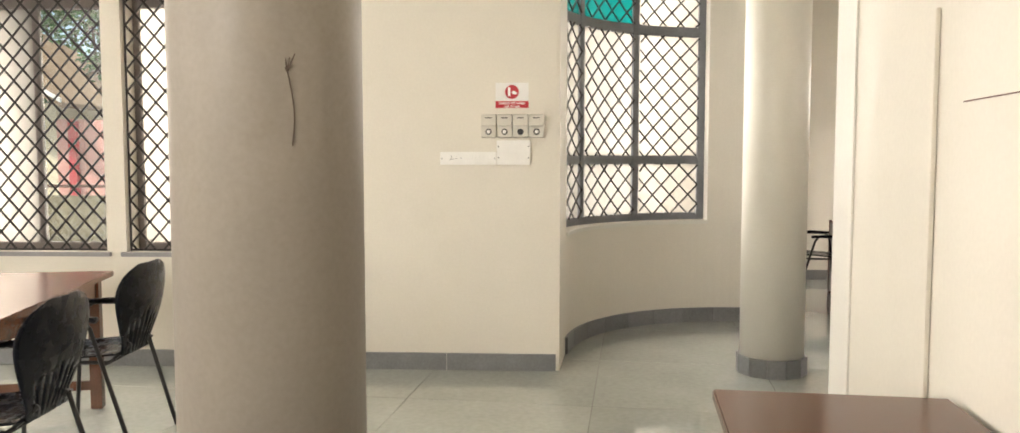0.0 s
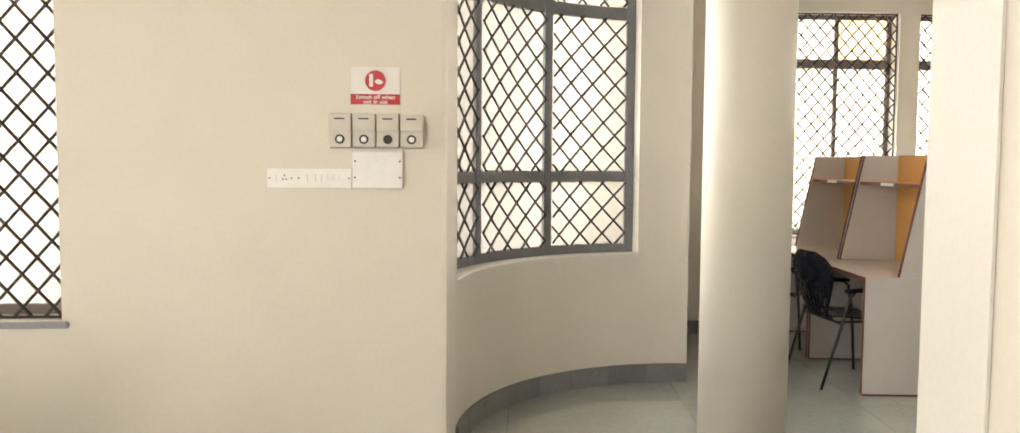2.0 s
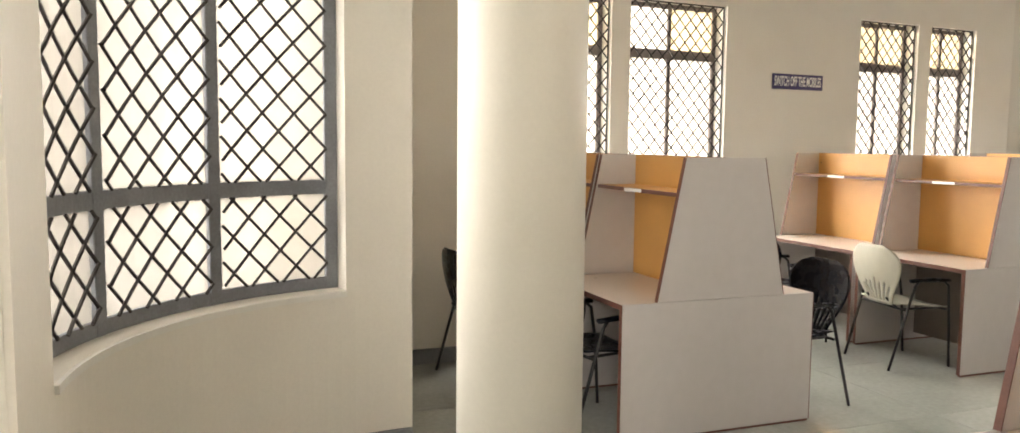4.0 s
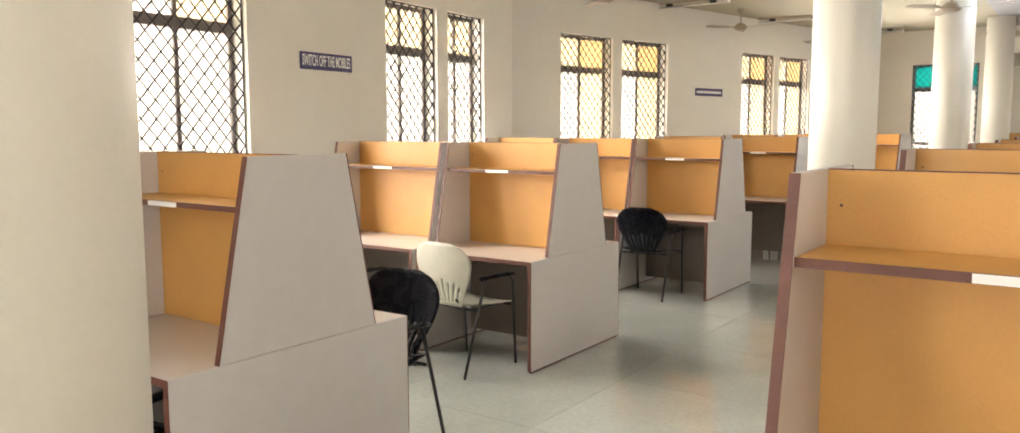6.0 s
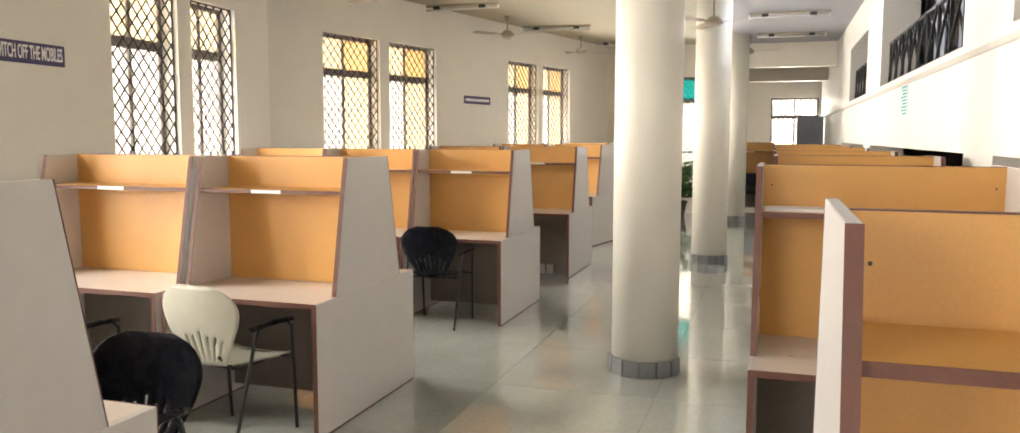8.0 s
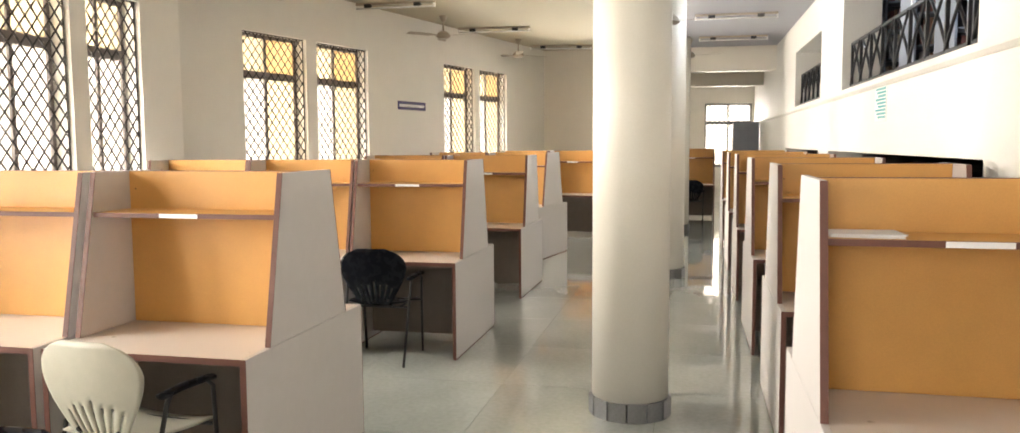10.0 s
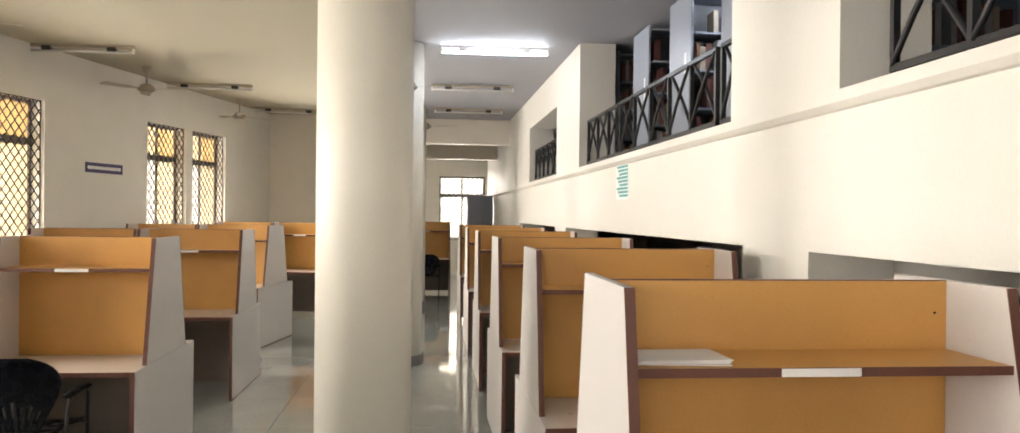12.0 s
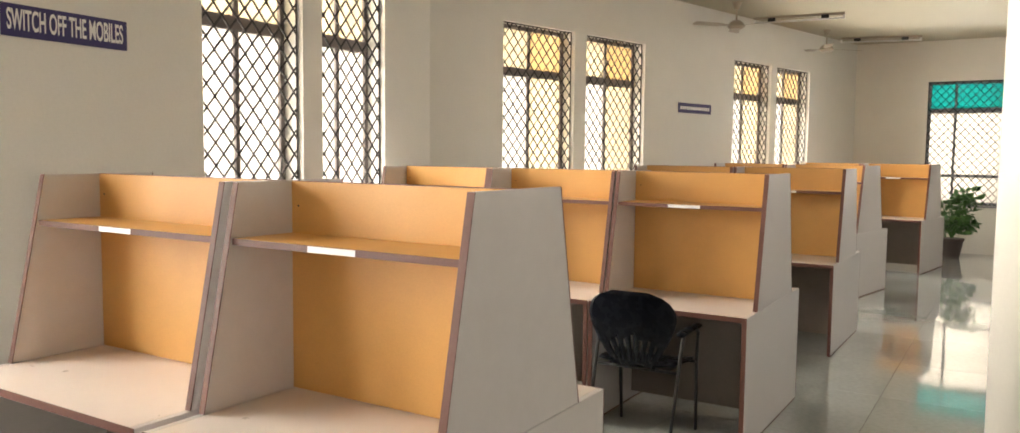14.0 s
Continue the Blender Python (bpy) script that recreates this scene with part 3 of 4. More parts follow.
# ---- chairs ----
def shell(bm, rows, thick):
    """A lofted plastic shell from rows of points, given a thickness."""
    grid = [[bm.verts.new(p) for p in r] for r in rows]
    fs = []
    for a, b in zip(grid, grid[1:]):
        for i in range(len(a) - 1):
            fs.append(bm.faces.new((a[i], a[i + 1], b[i + 1], b[i])))
    bmesh.ops.recalc_face_normals(bm, faces=bm.faces)
    bmesh.ops.solidify(bm, geom=fs, thickness=thick)


def chair(m, material, label):
    """A plastic shell chair with slotted back and tubular steel arms; it faces +y."""
    top = thing("armchair", label, "chair", m, "stackable armchairs")
    bm = bmesh.new()
    rows = []
    for j in range(9):
        v = j / 8
        y = -0.20 + 0.42 * v
        hw = 0.215 + 0.02 * math.sin(v * math.pi)
        z = 0.445 + 0.012 * math.cos(v * math.pi * 1.2) - 0.03 * max(0, v - 0.8) * 5 * 0.4
        rows.append([((u / 6 - 1) * hw, y, z + 0.018 * abs(u / 6 - 1) ** 2.5) for u in range(13)])
    shell(bm, rows, 0.008)
    part("seat", bm, material, top, smooth=True)
    # back: a fan shape with slots cut out low down
    bm = bmesh.new()
    nu, nv = 26, 16
    def bp(u, v):
        hw = 0.125 + 0.135 * math.sin(min(1, v * 1.35) * math.pi / 2) ** 1.25
        if v > 0.62:
            hw *= math.sqrt(max(0.0, 1 - ((v - 0.62) / 0.40) ** 2.6)) * 0.93 + 0.07
        x = (2 * u - 1) * hw
        z = 0.445 + 0.435 * v
        y = -0.215 - 0.085 * v - 0.02 * math.sin(v * math.pi) + 0.14 * x * x / 0.06 * 0.25
        return (x, y, z)
    grid = [[bm.verts.new(bp(i / nu, j / nv)) for i in range(nu + 1)] for j in range(nv + 1)]
    fs = []
    for j in range(nv):
        for i in range(nu):
            slot = i % 3 == 1 and 3 <= i <= nu - 3 and 1 <= j <= 3 + int(3.2 * math.sin(math.pi * i / nu))
            if not slot:
                fs.append(bm.faces.new((grid[j][i], grid[j][i + 1], grid[j + 1][i + 1], grid[j + 1][i])))
    bmesh.ops.delete(bm, geom=[v for v in bm.verts if not v.link_faces], context='VERTS')
    bmesh.ops.recalc_face_normals(bm, faces=bm.faces)
    bmesh.ops.solidify(bm, geom=fs, thickness=0.008)
    part("backrest", bm, material, top, "slotted plastic backrest", smooth=True)
    for s in (-1, 1):
        bm = bmesh.new()
        pipe(bm, [(s * 0.235, 0.215, 0.0), (s * 0.237, 0.20, 0.25), (s * 0.24, 0.185, 0.44), (s * 0.25, 0.165, 0.60), (s * 0.25, 0.12, 0.635), (s * 0.25, -0.10, 0.640)], 0.0105)
        part("front_leg", bm, M_TUBE, top, smooth=True)
        bm = bmesh.new()
        pipe(bm, [(s * 0.24, -0.30, 0.0), (s * 0.245, -0.21, 0.30), (s * 0.25, -0.12, 0.60), (s * 0.25, -0.09, 0.635)], 0.0105)
        part("rear_leg", bm, M_TUBE, top, smooth=True)
        bm = bmesh.new()
        rows = [[(s * 0.25 + 0.028 * math.cos(a), y, 0.648 + 0.014 * math.sin(a) - 0.008 * abs(y / 0.15)) for a in [2 * math.pi * k / 10 for k in range(11)]] for y in (-0.15, -0.10, 0.0, 0.10, 0.16)]
        g = [[bm.verts.new(p) for p in r[:-1]] for r in rows]
        for a, b in zip(g, g[1:]):
            for k in range(10):
                bm.faces.new((a[k], a[(k + 1) % 10], b[(k + 1) % 10], b[k]))
        bm.faces.new(g[0])
        bm.faces.new(g[-1][::-1])
        part("armrest", bm, M_BLACK, top, "black plastic armrest", smooth=True)
    bm = bmesh.new()
    rod(bm, (-0.24, 0.16, 0.425), (0.24, 0.16, 0.425), 0.009)
    rod(bm, (-0.235, -0.16, 0.425), (0.235, -0.16, 0.425), 0.009)
    rod(bm, (-0.17, -0.16, 0.425), (-0.17, 0.16, 0.425), 0.009)
    rod(bm, (0.17, -0.16, 0.425), (0.17, 0.16, 0.425), 0.009)
    rod(bm, (-0.12, -0.16, 0.43), (-0.10, -0.235, 0.50), 0.009)
    rod(bm, (0.12, -0.16, 0.43), (0.10, -0.235, 0.50), 0.009)
    part("seat_frame", bm, M_TUBE, top, smooth=True)
    return top


BL = "black plastic armchair with slotted back and tubular steel legs"
black = chair(pose(9.30, 10.98, 0, 0, 0, -88), M_BLACK, BL)
for x, y, a in ((4.90, 10.46, 93), (3.60, 10.52, -80), (6.05, 11.85, -95), (14.05, 11.0, -90), (16.75, 11.0, -85), (21.1, 8.68, -92), (-1.04, 6.90, 98), (-0.77, 5.93, 100), (3.35, 11.6, -85)):
    copy_thing(black, pose(x, y, 0, 0, 0, a))
chair(pose(6.38, 10.97, 0, 0, 0, -96), M_WHITECH, "off-white plastic armchair with slotted back and black steel legs")


# ---- tables ----
def table(m, w, d, label):
    top = thing("table", label, "table", m, "wooden tables")
    bm = bmesh.new()
    box(bm, 0, w, 0, d, 0.72, 0.75)
    part("tabletop", bm, M_WOOD, top, bevel=0.004)
    for x in (0.05, w - 0.11):
        for y in (0.05, d - 0.11):
            bm = bmesh.new()
            box(bm, x, x + 0.06, y, y + 0.06, 0, 0.72)
            part("leg", bm, M_WOOD, top, bevel=0.003)
    for a in ((0.11, w - 0.11, 0.06, 0.085), (0.11, w - 0.11, d - 0.085, d - 0.06)):
        bm = bmesh.new()
        box(bm, *a, 0.62, 0.72)
        part("apron", bm, M_WOOD, top, bevel=0.002)
        bm = bmesh.new()
        box(bm, a[0], a[1], a[2], a[3], 0.10, 0.15)
        part("stretcher", bm, M_WOOD, top, bevel=0.002)
    for x in (0.06, w - 0.085):
        bm = bmesh.new()
        box(bm, x, x + 0.025, 0.11, d - 0.11, 0.62, 0.72)
        part("apron", bm, M_WOOD, top, bevel=0.002)
    return top


table(pose(-1.31, 7.48, 0, 0, 0, 198) @ pose(0, 0, 0), 0.95, 1.8, "long dark brown wooden reading table")
table(pose(1.77, 4.2, 0), 0.6, 1.34, "brown wooden table pushed against the wall")


# ---- board on the side wall ----
bm = bmesh.new()
box(bm, 2.380, 2.3925, 5.76, 6.27, 0.02, 1.79)
solid("wall_board", bm, M_WALL, "cream painted flush board fixed to the wall", "board", kind="", bevel=0.002)
bm = bmesh.new()
box(bm, 2.389, 2.3925, 4.9, 5.57, 1.517, 1.520)
solid("conduit", bm, M_EDGE, "thin brown cable line on the wall", "cable", kind="")
bm = bmesh.new()
box(bm, 2.385, 2.3925, 6.62, 6.908, 0, CEIL)
solid("trim", bm, M_WALLW, "white painted plaster strip at the wall corner", "trim")
# ---- thread stain on the near column ----
bm = bmesh.new()
ang = math.atan2(3.4 - 5.18, 1.55 - 0.68)
pts = []
for j in range(9):
    u = j / 8
    a = ang + 0.16 + 0.06 * math.sin(u * 2.5)
    pts.append((0.68 + 0.226 * math.cos(a), 5.18 + 0.226 * math.sin(a), 1.56 - 0.16 * u))
pipe(bm, pts, 0.0013, 5)
for k in range(4):
    q = Vector(pts[0])
    rod(bm, q, q + Vector((0.012 * (k - 1.5) , 0, 0.03 + 0.008 * (k % 2))), 0.0022, 5, 0.001)
solid("thread", bm, M_TRUNK, "dark thread hanging on the column", "thread", kind="")

# ---- switchboard and signs on the wall ----
def flat_text(body, size, m, material, parent, name="lettering"):
    cu = bpy.data.curves.new(name, 'FONT')
    cu.body, cu.size, cu.extrude, cu.align_x, cu.align_y = body, size, 0.0006, 'CENTER', 'CENTER'
    cu.offset = size * 0.018
    tmp = new(name + "_tmp", cu)
    bpy.context.view_layer.update()
    me = bpy.data.meshes.new_from_object(tmp.evaluated_get(bpy.context.evaluated_depsgraph_get()))
    bpy.data.objects.remove(tmp)
    me.materials.clear()
    me.materials.append(material)
    ob = new(name, me)
    ob.parent = parent
    ob.matrix_basis = m
    return ob


FACE = pose(0, 0, 0, 90, 0, 0)
sg = thing("wall_notice", "white notice with red switch-off symbol and red caption", "sign", m_sw @ pose(on_sw(0.785), -0.002, 1.775))
bm = bmesh.new()
box(bm, -0.105, 0.105, -0.002, 0.0, -0.08, 0.08)
part("paper", bm, M_PAPER, sg)
bm = bmesh.new()
box(bm, -0.105, 0.105, -0.0035, -0.0021, -0.08, -0.036)
part("caption_band", bm, M_RED, sg)
bm = bmesh.new()
rod(bm, (0, -0.0036, 0.022), (0, -0.0021, 0.022), 0.044, 40)
part("symbol_disc", bm, M_RED, sg)
bm = bmesh.new()
box(bm, -0.026, -0.010, -0.0046, -0.0037, -0.004, 0.050)
prism(bm, [(-0.004, 0.018), (0.010, 0.030), (0.034, 0.018), (0.026, 0.006), (0.006, 0.008)], 1, -0.0046, -0.0037)
part("pictogram", bm, M_PAPER, sg)
flat_text("Switch off when", 0.026, pose(0, -0.0042, -0.049, 90), M_PAPER, sg)
flat_text("not in use", 0.026, pose(0, -0.0042, -0.069, 90), M_PAPER, sg)

for i in range(4):
    top = thing("fan_regulator", "grey plastic fan regulator with a round black knob", "fan regulator", m_sw @ pose(on_sw(0.64) + i * 0.101, -0.001, 1.505), "fan regulators in a row")
    bm = bmesh.new()
    prism(bm, [(0.0, 0.0), (-0.052, 0.006), (-0.056, 0.07), (-0.066, 0.075), (-0.062, 0.145), (0.0, 0.15)], 0, -0.047, 0.047)
    part("housing", bm, M_REG, top, bevel=0.003)
    bm = bmesh.new()
    rod(bm, (0, -0.053, 0.038), (0, -0.064, 0.038), 0.020, 24)
    kn = part("knob", bm, M_DARK, top, "round black knob", bevel=0.002)
    if i != 2:
        bm = bmesh.new()
        rod(bm, (0, -0.0645, 0.038), (0, -0.068, 0.038), 0.012, 20)
        part("knob_cap", bm, M_PLASTIC, kn, "white knob cap")
    bm = bmesh.new()
    box(bm, -0.022, 0.02, -0.066, -0.062, 0.122, 0.128)
    part("marking", bm, M_DARK, top, "small dark printed mark")
    for k in range(4):
        bm = bmesh.new()
        box(bm, 0.046, 0.0475, -0.05, -0.02, 0.085 + 0.013 * k, 0.091 + 0.013 * k)
        part("vent_slot", bm, M_DARK, top)

sb = thing("switch_plate", "long white plastic switch and socket plate", "switchboard", m_sw @ pose(on_sw(0.328), -0.001, 1.335) @ Matrix.Diagonal((1, 2.4, 1, 1)))
bm = bmesh.new()
box(bm, 0, 0.36, -0.012, 0, 0, 0.082)
part("cover", bm, M_PLASTIC, sb, bevel=0.003)
for x in (0.035, 0.165, 0.20, 0.225, 0.25, 0.275, 0.30):
    bm = bmesh.new()
    box(bm, x - 0.009, x + 0.009, -0.017, -0.012, 0.028, 0.058)
    part("switch", bm, M_PLASTIC, sb, bevel=0.002)
for x, z in ((0.075, 0.052), (0.068, 0.036), (0.082, 0.036), (0.105, 0.041), (0.135, 0.041), (0.012, 0.041), (0.348, 0.041)):
    bm = bmesh.new()
    rod(bm, (x, -0.0125, z), (x, -0.0118, z), 0.0035, 10)
    part("socket_hole", bm, M_DARK, sb)
jb = thing("junction_plate", "square white plastic cover plate with screws", "switchboard", m_sw @ pose(on_sw(0.328) + 0.362, -0.001, 1.335) @ Matrix.Diagonal((1, 2.4, 1, 1)))
bm = bmesh.new()
box(bm, 0, 0.215, -0.014, 0, 0, 0.155)
part("cover", bm, M_PLASTIC, jb, bevel=0.003)
for x in (0.012, 0.203):
    for z in (0.045, 0.115):
        bm = bmesh.new()
        rod(bm, (x, -0.015, z), (x, -0.0138, z), 0.004, 10)
        part("screw", bm, M_DARK, jb)
for x in (0.06, 0.10, 0.13):
    bm = bmesh.new()
    box(bm, x - 0.009, x + 0.009, -0.018, -0.014, 0.10, 0.13)
    part("switch", bm, M_PLASTIC, jb, bevel=0.002)


def long_sign(m, w, h, words, label):
    top = thing("wall_sign", label, "sign", m)
    bm = bmesh.new()
    box(bm, -w / 2, w / 2, -0.008, 0, -h / 2, h / 2)
    part("board", bm, M_NAVY, top, bevel=0.002)
    if words:
        t = flat_text(words, h * 0.66, pose(0, -0.0092, 0, 90), M_PAPER, top)
        k = (w * 0.92) / t.dimensions.x
        t.scale = (k, 1.0, 1)
        t.matrix_basis = pose(0, -0.0092, 0, 90) @ Matrix.Diagonal((k, 1.35, 1, 1))
    else:
        for i in range(14):
            bm = bmesh.new()
            x = -w * 0.45 + w * 0.9 * i / 14
            box(bm, x, x + w * 0.05, -0.010, -0.0082, -h * 0.16, h * 0.16)
            part("letter_bar", bm, M_PAPER, top)


m1 = m_n @ Matrix.Translation((on_n(7.28), -0.002, 2.235))
long_sign(m1, 0.68, 0.155, "SWITCH OFF THE MOBILES", "navy board sign with white capital letters")
m2 = m_e @ Matrix.Translation((on_e(15.62), -0.002, 2.24))
long_sign(m2, 0.80, 0.13, "", "narrow navy board sign with small white writing")
nb = thing("wall_notice", "teal and white printed notice sheet on the gallery wall", "notice", pose(11.25, GY + 0.002, 1.985))
bm = bmesh.new()
box(bm, -0.23, 0.23, 0, 0.003, -0.155, 0.155)
part("paper", bm, M_PAPER, nb)
for i in range(9):
    bm = bmesh.new()
    z = 0.125 - 0.031 * i
    box(bm, -0.20, 0.20 - 0.05 * (i % 3), 0.0032, 0.0042, z - 0.009, z + 0.012)
    part("text_bar", bm, M_TEALP, nb)


# ---- gallery railing and shelves ----
def railing(x0, x1, n):
    top = thing("railing", "black steel railing panel with crossed and curved bars", "railing", pose(x0, GY - 0.10, 2.209), "gallery railings")
    L = x1 - x0
    for z in (0.06, 0.52):
        bm = bmesh.new()
        box(bm, 0, L, -0.016, 0.016, z - 0.014, z + 0.014)
        part("rail", bm, M_RAIL, top, bevel=0.002)
    for i in range(n + 1):
        bm = bmesh.new()
        box(bm, L * i / n - 0.014 + (0.014 if i == 0 else -0.014 if i == n else 0), L * i / n + 0.014 + (0.014 if i == 0 else -0.014 if i == n else 0), -0.014, 0.014, 0, 0.52)
        part("post", bm, M_RAIL, top)
    for i in range(n):
        a, b = L * i / n + 0.02, L * (i + 1) / n - 0.02
        for s in (0, 1):
            bm = bmesh.new()
            p, q = ((a, 0.07), (b, 0.51)) if s == 0 else ((a, 0.51), (b, 0.07))
            pts = []
            for j in range(9):
                u = j / 8
                bend = 0.03 * math.sin(u * math.pi) * (1 if s else -1)
                pts.append((p[0] + (q[0] - p[0]) * u + bend, 0.012 * (1 if s else -1), p[1] + (q[1] - p[1]) * u))
            pipe(bm, pts, 0.013, 6)
            part("cross_bar", bm, M_RAIL, top, smooth=True)
    return top


railing(9.22, 13.28, 8)
railing(8.75, 9.14, 1)
railing(4.95, 7.30, 5)
railing(14.95, 17.65, 6)


def bookshelf(x, y, label):
    """A double-faced steel range running away from the hall, its end panel towards the railing."""
    W, L, H, Z = 0.60, 2.7, 1.36, 2.209
    top = thing("bookshelf", label, "bookshelf", pose(x, y, Z), "grey steel bookshelves in the gallery")
    for yy, m in ((-0.02, M_STEEL), (-0.92, M_STEEL), (-1.82, M_STEEL), (-L, M_STEEL)):
        bm = bmesh.new()
        box(bm, 0, W, yy, yy + 0.02, 0, H)
        part("end_panel" if yy > -0.1 else "upright", bm, m, top, bevel=0.002)
    bm = bmesh.new()
    box(bm, W / 2 - 0.004, W / 2 + 0.004, -L + 0.02, -0.02, 0.05, H)
    part("back_sheet", bm, M_SHELFIN, top)
    bm = bmesh.new()
    box(bm, 0.12, 0.16, 0.0005, 0.004, 0.62, 0.86)
    part("pull_handle", bm, M_PLASTIC, top, "pale curved pull handle", bevel=0.0015)
    rnd = random.Random(int(x * 100))
    for k in range(5):
        z = 0.05 + 0.315 * k
        for y0 in (-0.92, -1.82, -L):
            bm = bmesh.new()
            box(bm, 0.004, W - 0.004, y0 + 0.02, y0 + 0.88 - (0.0 if y0 > -2.6 else 0.02), z, z + 0.018)
            part("shelf", bm, M_STEEL, top)
        if k == 4 or not 8 < x < 14:
            continue
        yy = -0.06
        while yy > -0.86:
            w = rnd.uniform(0.025, 0.055)
            if rnd.random() < 0.62:
                bk = bmesh.new()
                box(bk, 0, 0.16, -w + 0.003, 0, 0, rnd.uniform(0.18, 0.27))
                ob = tagged(new("book", mesh_of("book", bk, BOOKS[rnd.randrange(4)], 0.002)), "worn hardback book on a steel shelf", "book", "gallery books")
                ob.matrix_world = pose(x + 0.03, y + yy, Z + z + 0.019)
            yy -= w
    return top


for x in (4.6, 5.9, 8.3, 9.6, 10.9, 12.2, 13.5, 15.2, 16.6):
    bookshelf(x, 6.56, "grey steel bookshelf range partly filled with worn books")
cb = thing("steel_cabinet", "tall grey painted steel cabinet at the corridor end", "cabinet", pose(24.5, 7.08, 0))
bm = bmesh.new()
box(bm, 0, 0.5, 0, 0.62, 0, 2.15)
part("body", bm, M_STEEL, cb, bevel=0.006)
bm = bmesh.new()
box(bm, -0.018, -0.002, 0.01, 0.30, 0.06, 2.12)
part("door", bm, M_STEEL, cb, bevel=0.003)
bm = bmesh.new()
box(bm, -0.018, -0.002, 0.305, 0.61, 0.06, 2.12)
part("door", bm, M_STEEL, cb, bevel=0.003)


# ---- ceiling fans and tube lights ----
def fan(m, label="cream ceiling fan with three blades at rest", drop=-0.10):
    top = thing("ceiling_fan", label, "ceiling fan", m, "ceiling fans")
    bm = bmesh.new()
    rod(bm, (0, 0, -0.35 - drop), (0, 0, -0.02), 0.012, 12)
    part("down_rod", bm, M_FAN, top, smooth=True)
    bm = bmesh.new()
    rod(bm, (0, 0, -0.09), (0, 0, 0), 0.03, 20, 0.065)
    part("canopy", bm, M_FAN, top)
    bm = bmesh.new()
    for z0, z1, r0, r1 in ((-0.36, -0.33, 0.09, 0.05), (-0.41, -0.36, 0.115, 0.09), (-0.44, -0.41, 0.07, 0.115)):
        rod(bm, (0, 0, z0 - drop), (0, 0, z1 - drop), r0, 28, r1)
    part("motor", bm, M_FAN, top)
    for k in range(3):
        bm = bmesh.new()
        prism(bm, [(0.10, -0.022), (0.20, -0.03), (0.24, -0.062), (0.60, -0.07), (0.625, -0.05), (0.625, 0.05), (0.60, 0.068), (0.24, 0.058), (0.20, 0.03), (0.10, 0.022)], 2, -0.002, 0.002)
        bl = part("blade", bm, M_FAN, top, bevel=0.0008)
        bl.matrix_basis = pose(0, 0, -0.395 - drop, 0, 0, 120 * k) @ pose(0, 0, 0, 9, 0, 0)
    return top


f0 = fan(pose(15.65, 12.42, CEIL - 0.001, 0, 0, 20))
for x, y, a in ((18.65, 11.88, 75), (11.7, 12.85, 50), (8.6, 12.3, 5), (19.6, 8.75, 10), (24.8, 7.8, 40)):
    copy_thing(f0, pose(x, y, CEIL - 0.001, 0, 0, a))
fan(pose(12.85, 8.93, CEIL - 0.001, 0, 0, 25), "cream ceiling fan on a long down rod beside a column", 0.2)


def tube_light(m, lit, label):
    top = thing("tube_light", label, "ceiling light", m, "fluorescent tube lights")
    bm = bmesh.new()
    box(bm, -0.02, 0.02, -0.61, 0.61, -0.035, 0)
    part("batten", bm, M_PLASTIC if lit else M_FAN, top, bevel=0.004)
    for y in (-0.36, 0.36):
        bm = bmesh.new()
        box(bm, -0.034, 0.034, y - 0.05, y + 0.05, -0.07, -0.02)
        part("ballast_box", bm, M_DARK if not lit else M_PLASTIC, top, bevel=0.003)
    for y in (-0.60, 0.60):
        bm = bmesh.new()
        box(bm, -0.016, 0.016, y - 0.012, y + 0.012, -0.09, -0.034)
        part("tube_holder", bm, M_PLASTIC, top, bevel=0.002)
    bm = bmesh.new()
    rod(bm, (0, -0.59, -0.075), (0, 0.59, -0.075), 0.014, 14)
    part("tube", bm, M_LAMP if lit else M_TUBEOFF, top, smooth=True)
    return top


TL = "unlit fluorescent tube batten with dark end boxes on the ceiling"
t0 = tube_light(pose(14.27, 12.72, CEIL - 0.001), False, TL)
for x, y, a in ((17.0, 11.95, 4), (19.78, 11.25, 12), (11.3, 12.7, 0), (16.48, 8.05, 0), (19.2, 7.97, 0), (22.5, 7.97, 0), (8.3, 12.3, 0)):
    copy_thing(t0, pose(x, y, CEIL - 0.001, 0, 0, a))
tube_light(pose(13.64, 7.96, CEIL - 0.001), True, "lit cool white fluorescent tube light on the ceiling")


tube_light(pose(10.55, 5.8, CEIL - 0.001), True, "lit cool white fluorescent tube light in the gallery")


# ---- potted plant ----
def leafy(bm, c, n, r, size, rnd):
    for _ in range(n):
        p = Vector((rnd.gauss(0, 1), rnd.gauss(0, 1), rnd.gauss(0, 1)))
        p = Vector(c) + p.normalized() * r * rnd.random() ** 0.5
        q = Euler((rnd.uniform(-1, 1), rnd.uniform(-1, 1), rnd.uniform(0, 6.3))).to_matrix()
        s = size * rnd.uniform(0.6, 1.3)
        v = [bm.verts.new(p + q @ Vector(k) * s) for k in ((0, 0, 0), (0.35, 0.4, 0.08), (0, 1, -0.05), (-0.35, 0.4, 0.08))]
        bm.faces.new(v)


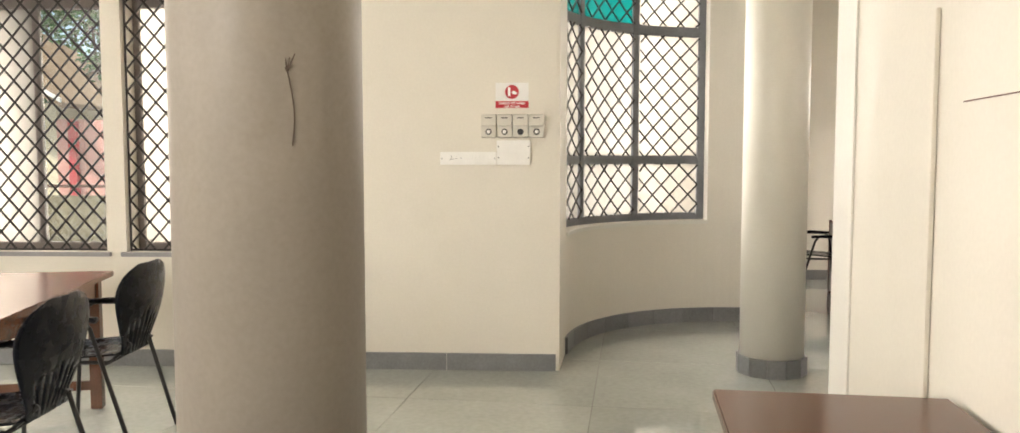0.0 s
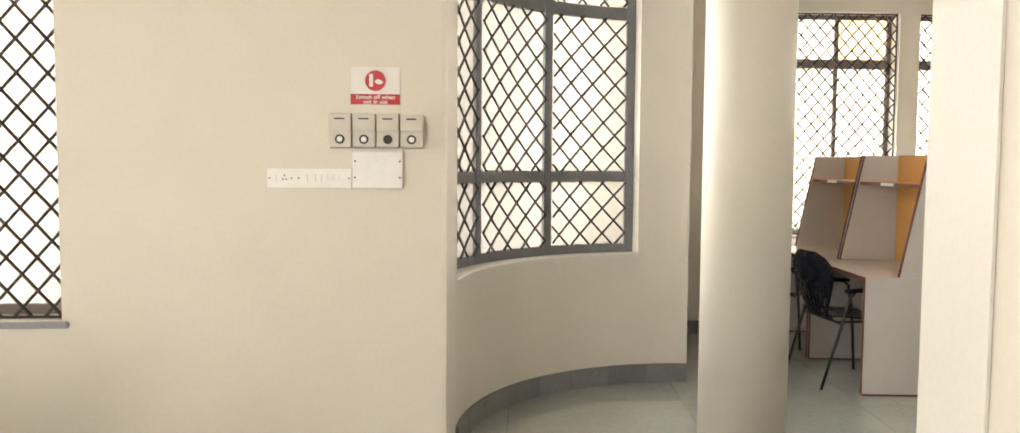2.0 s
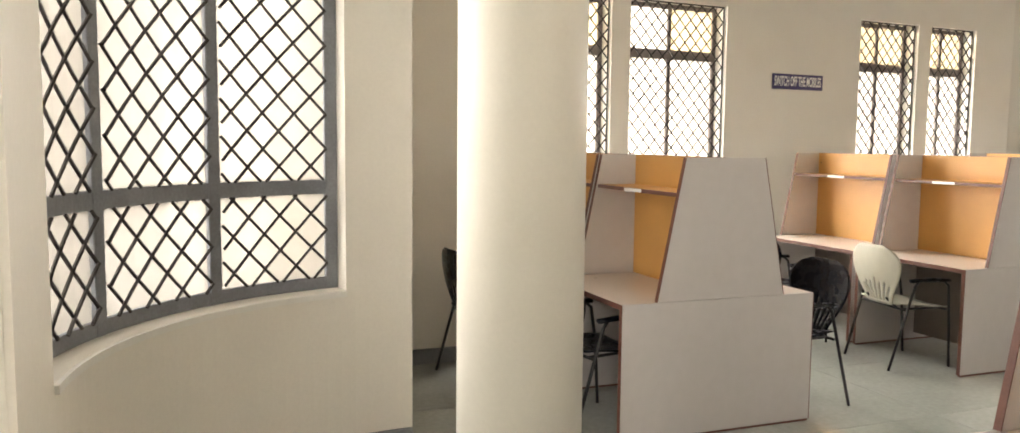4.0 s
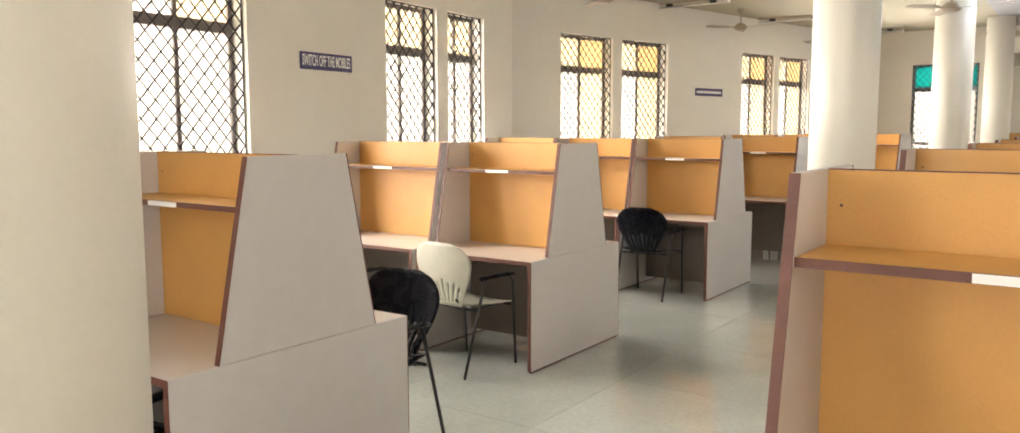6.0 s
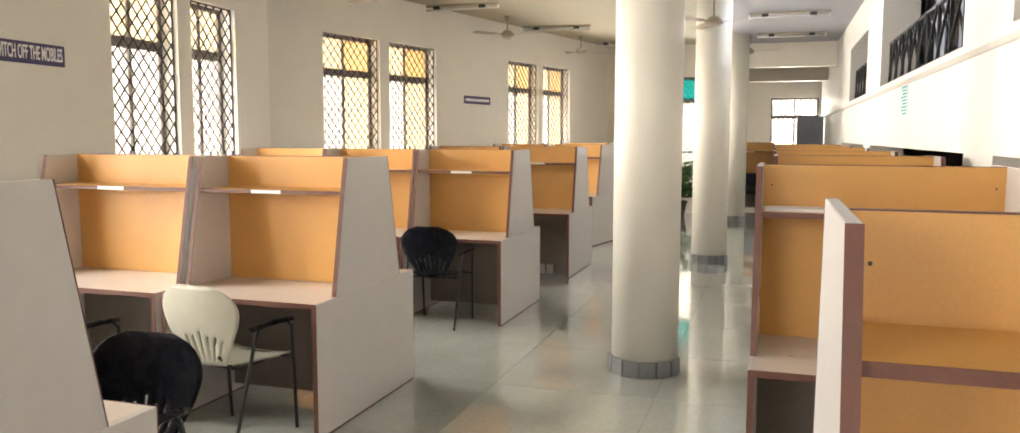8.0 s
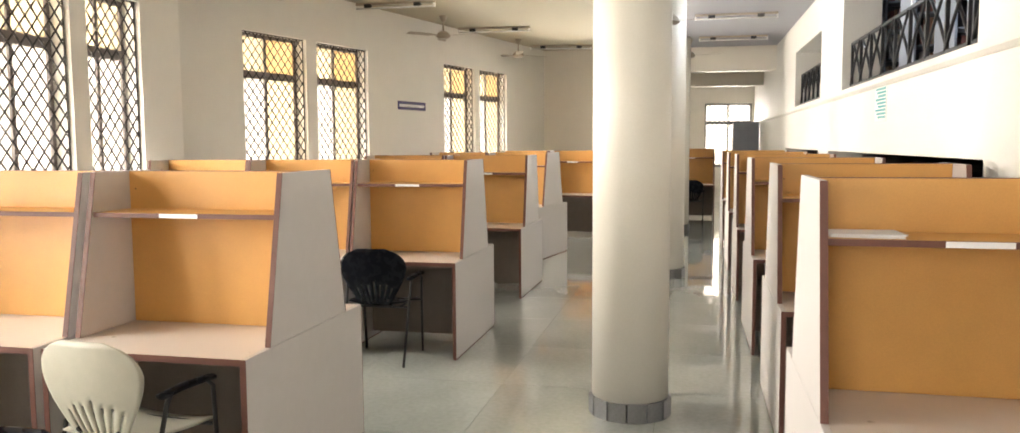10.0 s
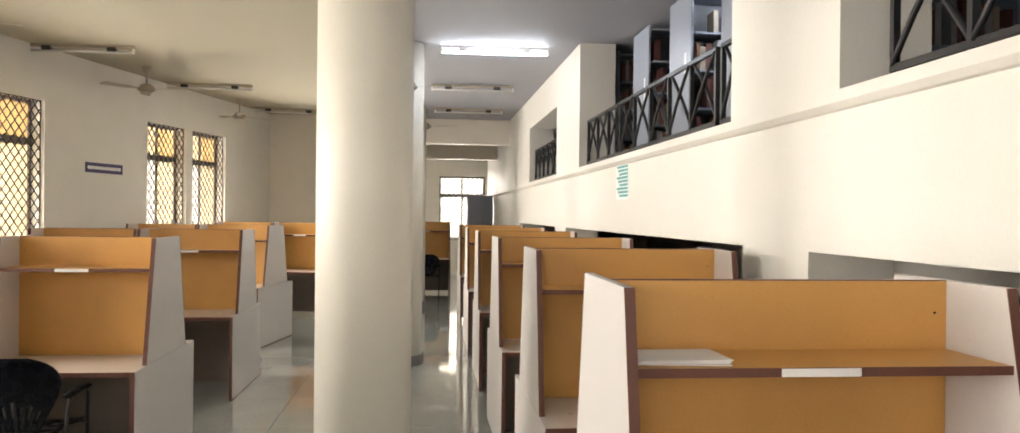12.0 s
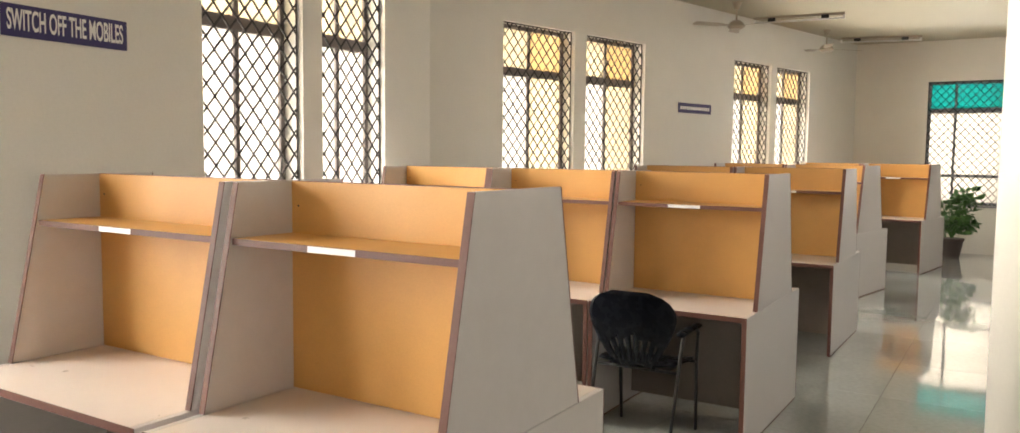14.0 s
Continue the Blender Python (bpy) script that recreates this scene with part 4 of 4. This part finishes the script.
pl = thing("potted_plant", "leafy green plant in a dark clay pot", "potted plant", pose(19.95, 10.08, 0))
bm = bmesh.new()
rod(bm, (0, 0, 0), (0, 0, 0.28), 0.12, 24, 0.17)
rod(bm, (0, 0, 0.28), (0, 0, 0.32), 0.185, 24)
part("pot", bm, M_POT, pl)
rnd = random.Random(4)
bm = bmesh.new()
for k in range(9):
    a = rnd.uniform(0, 6.3)
    rod(bm, (0, 0, 0.3), (0.18 * math.cos(a), 0.18 * math.sin(a), rnd.uniform(0.6, 0.95)), 0.008, 5)
part("stems", bm, M_LEAF, pl)
bm = bmesh.new()
for k in range(7):
    a = rnd.uniform(0, 6.3)
    leafy(bm, (0.18 * math.cos(a), 0.18 * math.sin(a), rnd.uniform(0.5, 1.0)), 45, 0.22, 0.13, rnd)
part("foliage", bm, M_LEAF, pl)

# ---- outside ----
bm = bmesh.new()
bmesh.ops.create_grid(bm, x_segments=4, y_segments=4, size=600, matrix=pose(0, 0, -0.35))
solid("ground", bm, M_GROUND, "earth and grass around the building", "ground")
hs = thing("house", "cream outbuilding with a sloping brown roof", "house", pose(-11.2, 15.6, -0.34))
bm = bmesh.new()
box(bm, 0, 3.42, 0, 2.4, 0, 2.62)
part("wall", bm, M_OUTCREAM, hs)
bm = bmesh.new()
box(bm, 2.6, 3.2, -0.02, -0.002, 1.2, 1.75)
part("window_shutter", bm, M_OUTWALL, hs, "yellow window shutter", bevel=0.004)
bm = bmesh.new()
prism(bm, [(0.2, 4.55), (4.05, 2.50), (4.05, 2.58), (0.2, 4.66)], 1, -0.7, 2.9)
part("roof", bm, M_ROOF, hs, "brown sheet roof with pale edge")
bm = bmesh.new()
prism(bm, [(0.2, 4.66), (4.05, 2.58), (4.05, 2.64), (0.2, 4.73)], 1, -0.74, -0.702)
part("fascia", bm, M_PAPER, hs)
for x in (2.2, 2.9):
    bm = bmesh.new()
    box(bm, x, x + 0.07, -0.6, -0.01, 2.35, 2.45)
    part("rafter", bm, M_EDGE, hs)
fw = thing("compound_wall", "pink panelled compound wall on rough stone masonry with red post", "wall", pose(-7.76, 15.55, -0.34))
bm = bmesh.new()
box(bm, -0.5, 4.6, -0.12, -0.002, 0, 1.12)
part("plinth", bm, M_MASON, fw, "rough stone masonry base")
for k in range(9):
    bm = bmesh.new()
    box(bm, 0.006 + 0.5 * k, 0.494 + 0.5 * k, 0.002, 0.07, 1.12, 2.36 - 0.02 * (k % 2))
    part("panel", bm, M_PINK, fw, bevel=0.004)
for x in (0.28, 2.4):
    bm = bmesh.new()
    box(bm, x, x + 0.14, -0.10, -0.004, 1.121, 2.32)
    part("post", bm, M_RED, fw, "red painted post", bevel=0.006)
bm = bmesh.new()
box(bm, -0.4, 4.5, -0.15, -0.105, 1.25, 1.30)
part("rail", bm, M_EDGE, fw)
bm = bmesh.new()
box(bm, 2.0, 24, 19.5, 19.8, -0.34, 5.0)
solid("boundary_wall", bm, M_OUTWALL, "yellow painted outer building wall", "wall", kind="")
def tree(x, y, h, seed):
    rnd = random.Random(seed)
    top = thing("tree", "leafy green tree with spreading crown", "tree", pose(x, y, -0.35), "trees outside")
    bm = bmesh.new()
    rod(bm, (0, 0, 0), (0.1, 0, h * 0.55), 0.14, 10, 0.08)
    tips = []
    for k in range(8):
        a = k * 0.8 + rnd.random()
        q = (1.4 * math.cos(a), 1.4 * math.sin(a), h * rnd.uniform(0.5, 0.95))
        rod(bm, (0.1, 0, h * rnd.uniform(0.35, 0.55)), q, 0.05, 6, 0.015)
        tips.append(q)
    part("trunk", bm, M_TRUNK, top)
    bm = bmesh.new()
    for q in tips:
        for _ in range(4):
            leafy(bm, [c + rnd.uniform(-0.5, 0.5) for c in q], 90, 0.6, 0.16, rnd)
    part("crown", bm, M_LEAF, top)


tree(-5.6, 19.6, 6.4, 1)
tree(-8.9, 18.4, 5.0, 8)
tree(-7.4, 19.2, 4.6, 9)
tree(-8.6, 19.8, 6.8, 2)
tree(-11.5, 20.0, 6.2, 6)
tree(5.2, 17.0, 4.8, 3)
tree(29.5, 8.0, 4.5, 5)

# ---- floor slabs, last ----
TS = 1.06
bm = bmesh.new()
box(bm, 0.0015, TS - 0.0015, 0.0015, TS - 0.0015, -0.0118, 0)
tile = mesh_of("floor_slab", bm, M_STONE)
x = -2.9
count = 0
far = bmesh.new()
while x < 27:
    y = 2.5
    while y < 13.9:
        near = x > -1.6 and x < 20.8 and y > 3.2
        inside = not (x > 2.394 and y < 6.0) and not (x < 0.2 and y > 8.7)
        if inside:
            if near and count < 300:
                ob = new("floor_slab", tile)
                ob.parent = floor
                ob.location = (x, y, 0)
                count += 1
            else:
                box(far, x + 0.0015, x + TS - 0.0015, y + 0.0015, y + TS - 0.0015, -0.0118, 0)
        y += TS
    x += TS
tagged(part("floor_slabs_far", far, M_STONE, floor), kind="stuff")
